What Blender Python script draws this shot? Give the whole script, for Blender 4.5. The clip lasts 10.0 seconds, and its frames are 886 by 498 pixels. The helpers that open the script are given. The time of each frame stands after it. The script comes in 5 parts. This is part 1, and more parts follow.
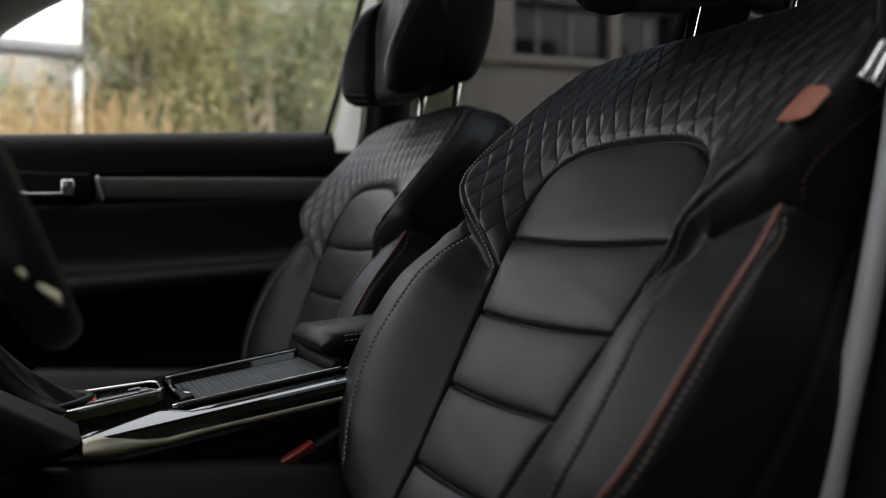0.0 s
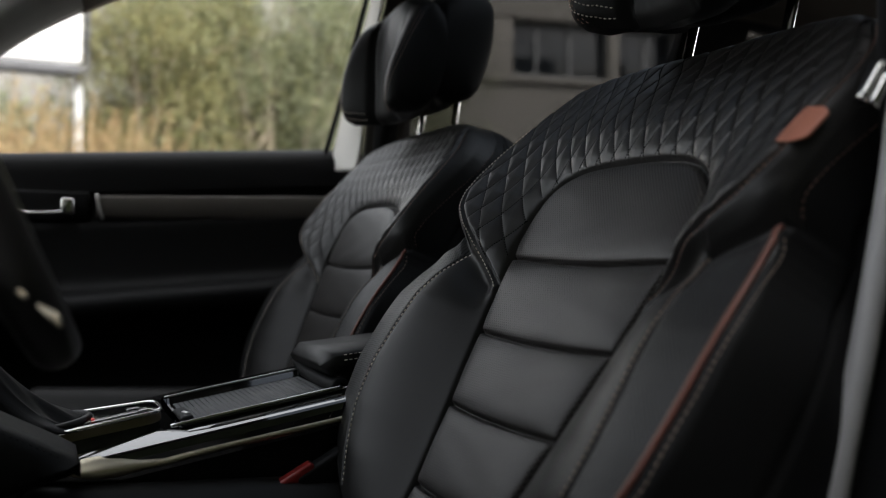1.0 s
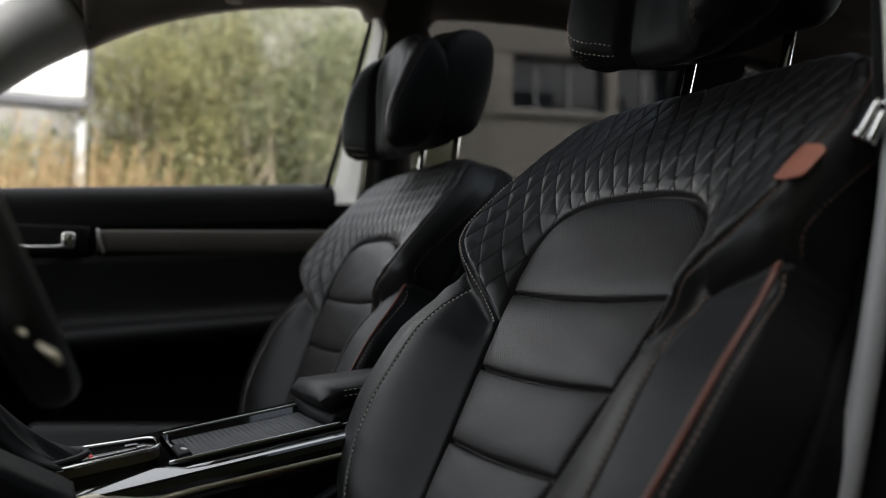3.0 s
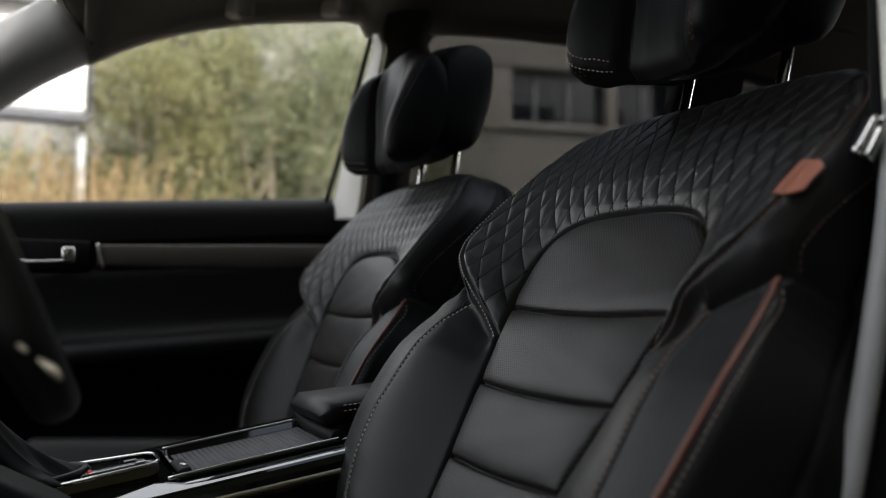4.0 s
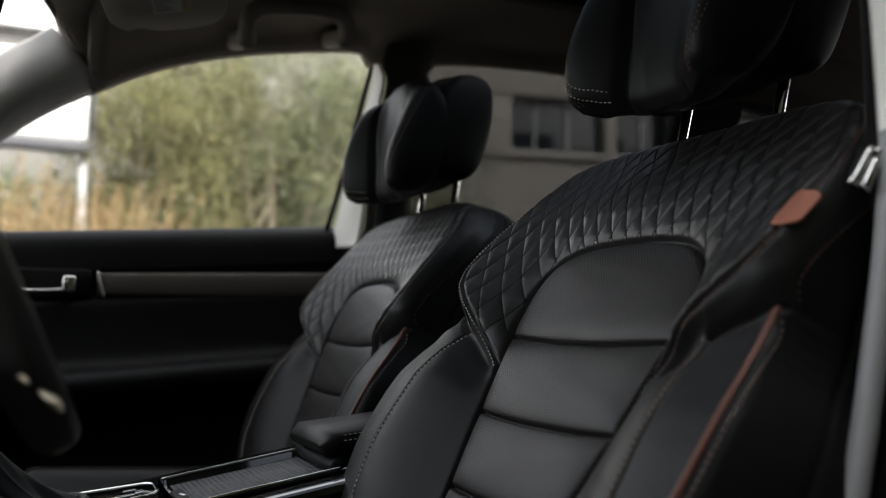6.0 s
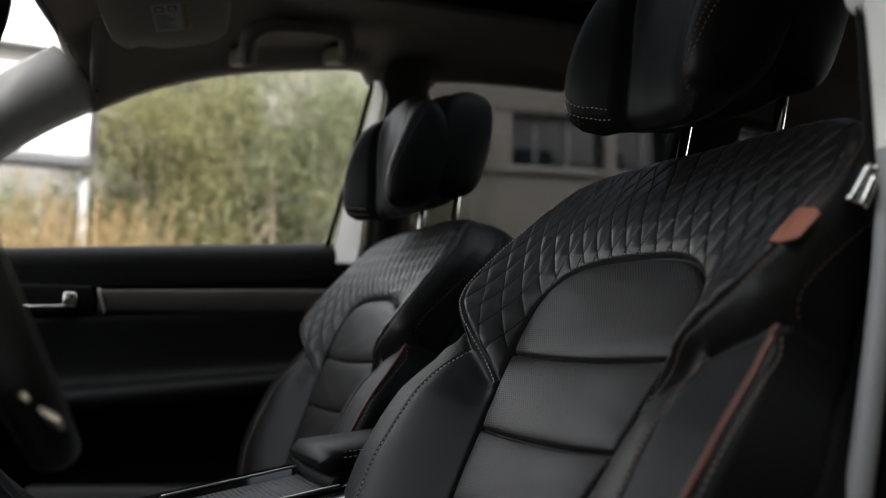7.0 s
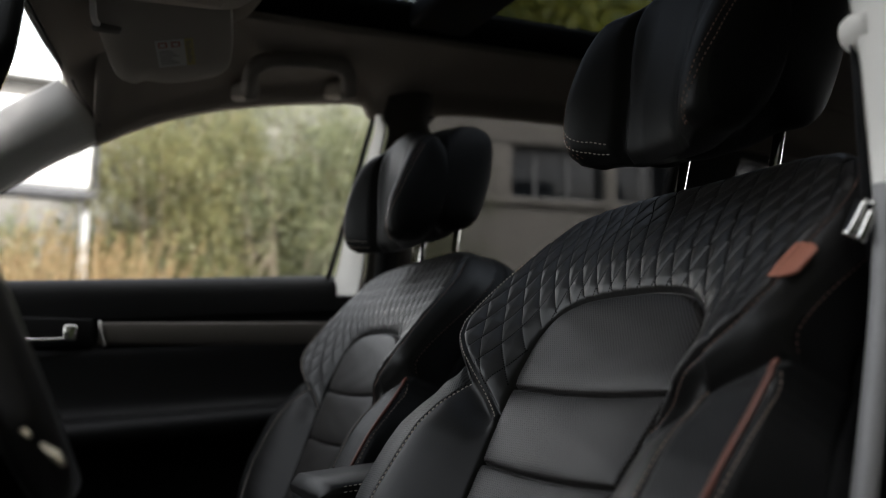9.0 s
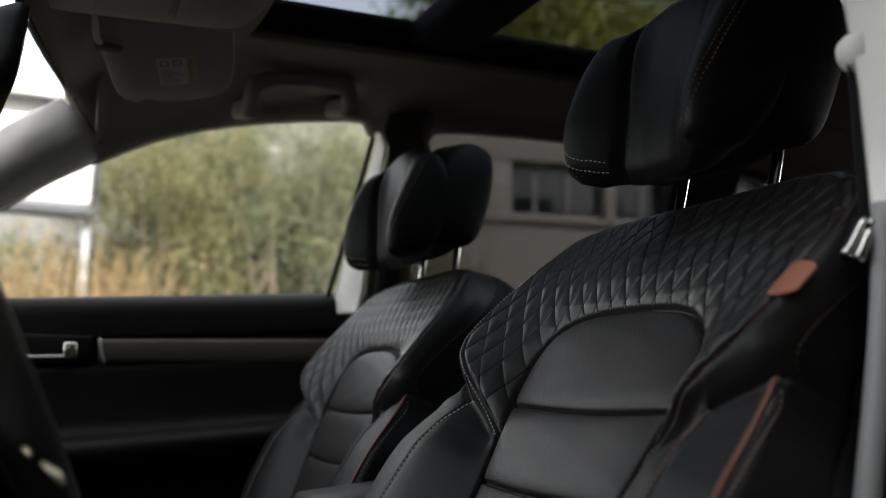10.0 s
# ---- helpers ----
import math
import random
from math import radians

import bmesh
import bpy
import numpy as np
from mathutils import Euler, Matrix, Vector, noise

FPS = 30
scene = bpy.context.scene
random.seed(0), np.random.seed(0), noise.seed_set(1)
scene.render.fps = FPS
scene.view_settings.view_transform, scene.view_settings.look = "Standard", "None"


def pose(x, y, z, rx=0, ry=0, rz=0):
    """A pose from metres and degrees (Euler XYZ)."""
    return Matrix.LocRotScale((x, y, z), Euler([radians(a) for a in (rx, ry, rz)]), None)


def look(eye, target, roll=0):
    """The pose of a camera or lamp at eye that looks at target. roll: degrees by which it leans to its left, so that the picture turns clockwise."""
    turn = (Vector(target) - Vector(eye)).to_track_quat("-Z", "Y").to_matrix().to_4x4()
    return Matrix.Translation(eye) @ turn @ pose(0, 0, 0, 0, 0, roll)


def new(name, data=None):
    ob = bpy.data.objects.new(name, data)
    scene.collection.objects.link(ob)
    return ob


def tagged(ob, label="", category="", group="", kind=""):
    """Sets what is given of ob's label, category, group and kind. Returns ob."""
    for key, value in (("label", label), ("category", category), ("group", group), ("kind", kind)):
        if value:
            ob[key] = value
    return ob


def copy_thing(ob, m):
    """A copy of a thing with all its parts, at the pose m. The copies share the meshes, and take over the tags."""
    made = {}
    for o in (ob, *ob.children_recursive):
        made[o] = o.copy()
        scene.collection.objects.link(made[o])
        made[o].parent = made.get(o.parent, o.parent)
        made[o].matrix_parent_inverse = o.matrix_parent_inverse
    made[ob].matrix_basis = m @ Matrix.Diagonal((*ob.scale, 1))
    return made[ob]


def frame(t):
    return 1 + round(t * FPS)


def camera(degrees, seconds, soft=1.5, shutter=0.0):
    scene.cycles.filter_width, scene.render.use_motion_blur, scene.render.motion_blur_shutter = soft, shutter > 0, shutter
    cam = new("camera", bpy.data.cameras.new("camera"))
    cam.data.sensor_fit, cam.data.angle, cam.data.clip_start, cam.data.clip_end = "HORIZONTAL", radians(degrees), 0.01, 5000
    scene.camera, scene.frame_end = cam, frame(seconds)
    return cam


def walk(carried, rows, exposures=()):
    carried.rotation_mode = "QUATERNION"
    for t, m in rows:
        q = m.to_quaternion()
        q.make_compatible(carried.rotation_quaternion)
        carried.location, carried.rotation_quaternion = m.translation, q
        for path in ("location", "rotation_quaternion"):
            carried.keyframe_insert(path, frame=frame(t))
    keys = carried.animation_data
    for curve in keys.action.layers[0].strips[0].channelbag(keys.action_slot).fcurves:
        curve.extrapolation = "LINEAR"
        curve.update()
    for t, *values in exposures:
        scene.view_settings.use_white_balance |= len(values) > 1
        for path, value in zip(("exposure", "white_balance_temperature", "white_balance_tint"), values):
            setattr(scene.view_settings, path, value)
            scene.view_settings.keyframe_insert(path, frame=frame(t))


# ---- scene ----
cam = camera(53.4, 10.0, soft=1.1)
cam.data.dof.use_dof = True
cam.data.dof.focus_distance = 1.02
cam.data.dof.aperture_fstop = 3.2
# seconds, eye x y z, yaw, pitch, roll; x runs to the car's rear, y across to its far side
ROWS = [
    (0.0, 0.0020, 0.0040, 1.1124, -25.563, -1.237, 0.511),
    (0.5, 0.0018, 0.0044, 1.1132, -25.594, -0.669, 0.526),
    (1.0, 0.0018, 0.0047, 1.1142, -25.599, -0.096, 0.524),
    (1.5, 0.0017, 0.0044, 1.1152, -25.583, 0.527, 0.509),
    (2.0, 0.0016, 0.0042, 1.1160, -25.582, 1.046, 0.495),
    (2.5, 0.0015, 0.0037, 1.1167, -25.566, 1.521, 0.495),
    (4.0, 0.0004, 0.0018, 1.1186, -25.580, 2.905, 0.467),
    (4.5, 0.0002, 0.0009, 1.1192, -25.566, 3.221, 0.458),
    (5.0, -0.0001, 0.0001, 1.1199, -25.549, 3.606, 0.438),
    (5.5, -0.0006, -0.0008, 1.1204, -25.552, 4.139, 0.424),
    (7.0, -0.0020, -0.0039, 1.1218, -25.522, 5.689, 0.396),
    (7.5, -0.0025, -0.0050, 1.1223, -25.511, 6.204, 0.399),
    (8.0, -0.0030, -0.0059, 1.1230, -25.500, 6.626, 0.383),
    (8.5, -0.0037, -0.0071, 1.1237, -25.497, 7.128, 0.376),
    (9.0, -0.0041, -0.0082, 1.1240, -25.483, 7.721, 0.357),
    (9.5, -0.0048, -0.0093, 1.1245, -25.484, 8.252, 0.383),
    (10.0, -0.0054, -0.0103, 1.1250, -25.476, 8.801, 0.368),
]
walk(cam, [(t, pose(x, y, z, 0, 0, yaw) @ pose(0, 0, 0, 90 + pitch) @ pose(0, 0, 0, 0, 0, roll))
           for t, x, y, z, yaw, pitch, roll in ROWS])

# ---- light ----
SUN_ELEV, SUN_AZ = 48.0, 150.0      # over the added hedge behind the camera, through thin cloud
world = bpy.data.worlds.new("sky")
scene.world = world
world.use_nodes = True
wn = world.node_tree
sky = wn.nodes.new("ShaderNodeTexSky")
sky.sky_type = "NISHITA"
sky.sun_disc = False
sky.sun_elevation, sky.sun_rotation = radians(SUN_ELEV), radians(SUN_AZ)
sky.air_density, sky.dust_density = 1.0, 3.0
grey = wn.nodes.new("ShaderNodeHueSaturation")     # thin overcast
grey.inputs["Saturation"].default_value = 0.18
wn.links.new(sky.outputs[0], grey.inputs["Color"])
wn.links.new(grey.outputs[0], wn.nodes["Background"].inputs[0])
wn.nodes["Background"].inputs[1].default_value = 0.12
sun = new("sun", bpy.data.lights.new("sun", "SUN"))
sun.data.energy, sun.data.angle, sun.data.color = 1.6, radians(10), (1.0, 0.975, 0.94)
sun_way = Vector((math.sin(radians(SUN_AZ)) * math.cos(radians(SUN_ELEV)), math.cos(radians(SUN_AZ)) * math.cos(radians(SUN_ELEV)), math.sin(radians(SUN_ELEV))))
sun.matrix_world = look(sun_way * 40, (0, 0, 0))
scene.view_settings.exposure = 2.8

# ---- materials ----
def node_mat(name, color, rough=0.5, metal=0.0, grain=0.0, grain_scale=400.0, vary=0.15, vary_scale=6.0, spec=0.5,
             rough_vary=0.1, coat=0.0, detail=3.0, sheen=0.0):
    """A surface with colour variation at two scales, uneven gloss and a fine bump (grain, in metres)."""
    m = bpy.data.materials.new(name)
    m.use_nodes = True
    nt, b = m.node_tree, m.node_tree.nodes["Principled BSDF"]
    geo = nt.nodes.new("ShaderNodeTexCoord")
    big, fine = nt.nodes.new("ShaderNodeTexNoise"), nt.nodes.new("ShaderNodeTexNoise")
    big.inputs["Scale"].default_value, fine.inputs["Scale"].default_value = vary_scale, grain_scale
    big.inputs["Detail"].default_value, fine.inputs["Detail"].default_value = 4.0, detail
    for n in (big, fine):
        nt.links.new(geo.outputs["Object"], n.inputs["Vector"])
    mix = nt.nodes.new("ShaderNodeMix")
    mix.data_type = "RGBA"
    lo, hi = [max(c * (1 - vary), 0) for c in color], [min(c * (1 + vary), 1) for c in color]
    mix.inputs[6].default_value, mix.inputs[7].default_value = (*lo, 1), (*hi, 1)
    add = nt.nodes.new("ShaderNodeMath")
    add.operation = "MULTIPLY_ADD"
    add.inputs[1].default_value, add.inputs[2].default_value = 0.35, 0.0
    nt.links.new(fine.outputs[0], add.inputs[0])
    add2 = nt.nodes.new("ShaderNodeMath")
    add2.operation = "MULTIPLY_ADD"
    add2.inputs[1].default_value = 0.65
    nt.links.new(big.outputs[0], add2.inputs[0])
    nt.links.new(add.outputs[0], add2.inputs[2])
    nt.links.new(add2.outputs[0], mix.inputs[0])
    nt.links.new(mix.outputs[2], b.inputs["Base Color"])
    rr = nt.nodes.new("ShaderNodeMapRange")
    rr.inputs[3].default_value, rr.inputs[4].default_value = max(rough - rough_vary, 0.02), min(rough + rough_vary, 1)
    nt.links.new(add2.outputs[0], rr.inputs[0])
    nt.links.new(rr.outputs[0], b.inputs["Roughness"])
    b.inputs["Metallic"].default_value = metal
    b.inputs["Specular IOR Level"].default_value = spec
    b.inputs["Coat Weight"].default_value = coat
    if sheen:
        b.inputs["Sheen Weight"].default_value = sheen
    if grain:
        bump = nt.nodes.new("ShaderNodeBump")
        bump.inputs["Distance"].default_value = grain
        bump.inputs["Strength"].default_value = 1.0
        nt.links.new(fine.outputs[0], bump.inputs["Height"])
        nt.links.new(bump.outputs[0], b.inputs["Normal"])
    return m


def perforate(m, pitch=0.0042, hole=0.00068):
    """Staggered rows of punched holes, laid out on the leather's own UV map in metres."""
    nt, b = m.node_tree, m.node_tree.nodes["Principled BSDF"]
    uv = nt.nodes.new("ShaderNodeUVMap")
    uv.uv_map = "UVMap"
    near = None
    for shift in (0.0, 0.5):
        sc = nt.nodes.new("ShaderNodeVectorMath")
        sc.operation = "MULTIPLY_ADD"
        sc.inputs[1].default_value = (1 / pitch, 1 / (pitch * 1.2), 0)
        sc.inputs[2].default_value = (shift, shift, 0)
        nt.links.new(uv.outputs[0], sc.inputs[0])
        fr = nt.nodes.new("ShaderNodeVectorMath")
        fr.operation = "FRACTION"
        nt.links.new(sc.outputs[0], fr.inputs[0])
        su = nt.nodes.new("ShaderNodeVectorMath")
        su.operation = "SUBTRACT"
        su.inputs[1].default_value = (0.5, 0.5, 0)
        nt.links.new(fr.outputs[0], su.inputs[0])
        le = nt.nodes.new("ShaderNodeVectorMath")
        le.operation = "LENGTH"
        nt.links.new(su.outputs[0], le.inputs[0])
        if near is None:
            near = le.outputs["Value"]
        else:
            mn = nt.nodes.new("ShaderNodeMath")
            mn.operation = "MINIMUM"
            nt.links.new(near, mn.inputs[0])
            nt.links.new(le.outputs["Value"], mn.inputs[1])
            near = mn.outputs[0]
    lt = nt.nodes.new("ShaderNodeMapRange")
    lt.inputs[1].default_value, lt.inputs[2].default_value = hole / pitch * 0.7, hole / pitch * 1.4
    nt.links.new(near, lt.inputs[0])
    old = b.inputs["Base Color"].links[0].from_socket
    mx = nt.nodes.new("ShaderNodeMix")
    mx.data_type = "RGBA"
    mx.inputs[6].default_value = (0.001, 0.001, 0.001, 1)
    nt.links.new(lt.outputs[0], mx.inputs[0])
    nt.links.new(old, mx.inputs[7])
    nt.links.new(mx.outputs[2], b.inputs["Base Color"])
    sp = nt.nodes.new("ShaderNodeMath")
    sp.operation = "MULTIPLY"
    sp.inputs[1].default_value = b.inputs["Specular IOR Level"].default_value
    nt.links.new(lt.outputs[0], sp.inputs[0])
    nt.links.new(sp.outputs[0], b.inputs["Specular IOR Level"])
    return m


LEATHER = node_mat("black_leather", (0.0090, 0.0084, 0.0080), 0.43, grain=0.00016, grain_scale=700, spec=0.26, vary=0.2)
PERF_EDGE = perforate(node_mat("perforated_edge_leather", (0.0125, 0.0121, 0.0119), 0.46, grain=0.00016, grain_scale=700, spec=0.40, vary=0.2))
PERF = perforate(node_mat("perforated_leather", (0.0232, 0.0204, 0.0188), 0.46, grain=0.00016, grain_scale=700, spec=0.45, vary=0.2))
MATT = node_mat("matt_black_leather", (0.0065, 0.0062, 0.0060), 0.5, grain=0.00014, grain_scale=800, spec=0.24, vary=0.2)
NAPPA = node_mat("smooth_black_leather", (0.0122, 0.0110, 0.0103), 0.42, grain=0.00012, grain_scale=800, spec=0.52, vary=0.2)
VINYL = node_mat("black_vinyl", (0.004, 0.004, 0.0043), 0.6, grain=0.0002, grain_scale=600, spec=0.2)
ORANGE = node_mat("orange_leather", (0.33, 0.12, 0.075), 0.5, grain=0.0002, grain_scale=900)
PIPE = node_mat("rust_piping", (0.115, 0.036, 0.022), 0.45, grain=0.0001, grain_scale=900)
THREAD = node_mat("beige_thread", (0.56, 0.49, 0.41), 0.7, grain=0.0001, grain_scale=3000)
THREAD_RED = node_mat("rust_thread", (0.24, 0.14, 0.105), 0.7, grain=0.0001, grain_scale=3000)
THREAD_TAN = node_mat("tan_thread", (0.27, 0.20, 0.155), 0.7, grain=0.0001, grain_scale=3000)
THREAD_DARK = node_mat("dark_rust_thread", (0.10, 0.052, 0.038), 0.7, grain=0.0001, grain_scale=3000)
THREAD_BLACK = node_mat("black_thread", (0.002, 0.002, 0.002), 0.8, spec=0.05)
REFLECTED_GOLD = node_mat("reflected_gold_satin", (0.24, 0.20, 0.14), 0.32, 1.0, rough_vary=0.03, vary=0.03)
CHROME = node_mat("chrome", (0.75, 0.74, 0.71), 0.1, 1.0, rough_vary=0.04, vary=0.03)
SATIN = node_mat("satin_silver", (0.55, 0.54, 0.52), 0.3, 1.0, rough_vary=0.06, vary=0.05)
GOLD = node_mat("champagne_satin", (0.60, 0.54, 0.41), 0.40, 1.0, rough_vary=0.02, vary=0.02, grain_scale=60)
PLASTIC = node_mat("black_plastic", (0.0045, 0.0045, 0.0048), 0.58, grain=0.0002, grain_scale=900, spec=0.22)
PIANO = node_mat("piano_black", (0.005, 0.005, 0.005), 0.07, spec=0.6, rough_vary=0.03, coat=1.0)
GREY_TRIM = node_mat("grey_plastic_trim", (0.62, 0.60, 0.57), 0.6, grain=0.0002, grain_scale=700, vary=0.06)
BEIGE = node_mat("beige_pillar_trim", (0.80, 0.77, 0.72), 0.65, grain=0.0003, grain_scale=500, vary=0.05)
LINER = node_mat("grey_headliner_cloth", (0.215, 0.188, 0.162), 0.95, grain=0.0005, grain_scale=900, vary=0.08, spec=0.1)
RUBBER = node_mat("black_rubber", (0.012, 0.012, 0.012), 0.6, grain=0.0002, grain_scale=500, spec=0.3)
SEAL_GREY = node_mat("grey_door_seal", (0.30, 0.294, 0.29), 0.45, grain=0.0002, grain_scale=400, spec=0.4)
WOOD = node_mat("taupe_trim", (0.105, 0.093, 0.082), 0.4, grain=0.0001, grain_scale=300, vary=0.15, vary_scale=20)
RIB = node_mat("ribbed_grey_plastic", (0.03, 0.031, 0.034), 0.55, grain=0.0001, spec=0.5)
GLOSSGREY = node_mat("glossy_grey_button", (0.05, 0.05, 0.055), 0.15, spec=0.6, coat=0.5)
RED = node_mat("red_button_plastic", (0.26, 0.02, 0.018), 0.35, grain=0.0001)


# ---- helpers ----
def empty(name, label="", category="", group="", kind="", at=(0, 0, 0)):
    e = new(name)
    e.location = at
    return tagged(e, label, category, group, kind)


def part(name, bm, material, parent=None, label="", smooth=True):
    """Links a bmesh as one mesh object under a thing or a part."""
    me = bpy.data.meshes.new(name)
    bm.normal_update()
    bm.to_mesh(me)
    bm.free()
    return finish(name, me, material, parent, label, smooth)


def finish(name, me, material, parent=None, label="", smooth=True):
    me.materials.append(material)
    if smooth:
        me.polygons.foreach_set("use_smooth", [True] * len(me.polygons))
    ob = new(name, me)
    if parent is not None:
        ob.parent = parent
        if parent.parent is None:
            ob.matrix_parent_inverse = Matrix.Translation(-parent.location)
    if label:
        ob["label"] = label
    return ob


def mesh_of(name, verts, faces):
    me = bpy.data.meshes.new(name)
    me.from_pydata([tuple(v) for v in verts], [], [tuple(f) for f in faces])
    me.update()
    return me


def bm_of(verts, faces):
    bm = bmesh.new()
    vs = [bm.verts.new(tuple(v)) for v in verts]
    for f in faces:
        try:
            bm.faces.new([vs[i] for i in f])
        except ValueError:
            pass
    return bm


def loft(rings, closed=True, caps=True):
    """A skin through rings of equally many points."""
    n = len(rings[0])
    verts = [p for r in rings for p in r]
    faces = []
    for i in range(len(rings) - 1):
        for k in range(n if closed else n - 1):
            a, b = i * n + k, i * n + (k + 1) % n
            faces.append((a, b, b + n, a + n))
    if caps and closed:
        faces.append(tuple(range(n))[::-1])
        faces.append(tuple(range((len(rings) - 1) * n, len(rings) * n)))
    bm = bm_of(verts, faces)
    bmesh.ops.recalc_face_normals(bm, faces=bm.faces)
    return bm


def box(size, bevel=0.004, at=(0, 0, 0), rot=(0, 0, 0), seg=3):
    bm = bmesh.new()
    bmesh.ops.create_cube(bm, size=1.0)
    bmesh.ops.scale(bm, vec=size, verts=bm.verts)
    if bevel:
        bmesh.ops.bevel(bm, geom=bm.edges[:], offset=bevel, segments=seg, affect="EDGES", profile=0.5)
    bmesh.ops.transform(bm, matrix=pose(*at, *rot), verts=bm.verts)
    return bm


def spline(points, n):
    """n places along a smooth curve through the points."""
    p = np.array(points, float)
    if len(p) == 2:
        return np.linspace(p[0], p[1], n)
    q = np.vstack([2 * p[0] - p[1], p, 2 * p[-1] - p[-2]])
    d = np.r_[0, np.cumsum(np.linalg.norm(np.diff(p, axis=0), axis=1))]
    out = []
    for s in np.linspace(0, d[-1], n):
        i = min(int(np.searchsorted(d, s, "right")) - 1, len(p) - 2)
        t = (s - d[i]) / max(d[i + 1] - d[i], 1e-9)
        a, b, c, e = q[i:i + 4]
        out.append(0.5 * (2 * b + (c - a) * t + (2 * a - 5 * b + 4 * c - e) * t * t + (3 * b - a - 3 * c + e) * t ** 3))
    return np.array(out)


def tube(points, r, n=10, m=40, smooth_path=True, flat=1.0, side=None):
    """A round (or flattened) rod along a curve. r: one radius or one for each place."""
    path = spline(points, m) if smooth_path else np.array(points, float)
    rr = np.interp(np.linspace(0, 1, len(path)), np.linspace(0, 1, len(np.atleast_1d(r))), np.atleast_1d(r))
    rings = []
    up = np.array(side if side is not None else (0.13, 0.21, 0.97), float)
    tang = np.gradient(path, axis=0)
    for p, t, q in zip(path, tang, rr):
        t = t / np.linalg.norm(t)
        a = np.cross(up, t)
        a /= np.linalg.norm(a)
        b = np.cross(t, a)
        rings.append([p + q * (math.cos(x) * a + flat * math.sin(x) * b) for x in np.linspace(0, 2 * math.pi, n, endpoint=False)])
    return loft(rings)


def arc_outline(points, n=80):
    p = list(points) + [points[0]]
    return [tuple(v) for v in spline(p, n + 1)[:-1]]

# ---- car shell ----
SLOPE = 0.066          # the belt line rises to the rear
MID_Y = 1.098          # the car's middle
LEAN = -0.52           # the side glass leans in


def belt(x):
    return 1.300 + SLOPE * (x - .3)


def glass_y(z, far=True):
    y = 1.915 + LEAN * (z - 1.30)
    return y if far else 2 * MID_Y - y


def side_points(pts, off=0.0, far=True):
    return [(x, glass_y(z, far) + off, z) for x, z in pts]


# outline of the far front window, from the sill's front end round to the B-pillar
WIN_TOP = [(-.62, 1.00), (-.30, 1.275), (-.045, 1.457), (.026, 1.507), (.10, 1.549), (.19, 1.594), (.29, 1.629), (.40, 1.655), (.52, 1.674), (.605, 1.684), (.640, 1.676), (.648, 1.655)]
WIN_REAR = [(.646, 1.63), (.638, 1.55), (.628, 1.45), (.620, 1.38), (.613, 1.325)]


def thick_sheet(rows, n=60, thick=.012):
    """A smooth sheet through several curves, with thickness."""
    curves = [spline(r, n) for r in rows]
    dense = [spline([c[k] for c in curves], max(8, 4 * len(rows))) for k in range(n)]
    bm = loft([list(d) for d in dense], closed=False)
    bmesh.ops.recalc_face_normals(bm, faces=bm.faces)
    if thick:
        bmesh.ops.solidify(bm, geom=bm.faces[:], thickness=thick)
    return bm


def profile_along_x(profile, xs, zfun):
    """A profile in (y, height over the belt line) carried along the car."""
    return loft([[(x, y, zfun(x) + h) for y, h in profile] for x in xs], closed=False)


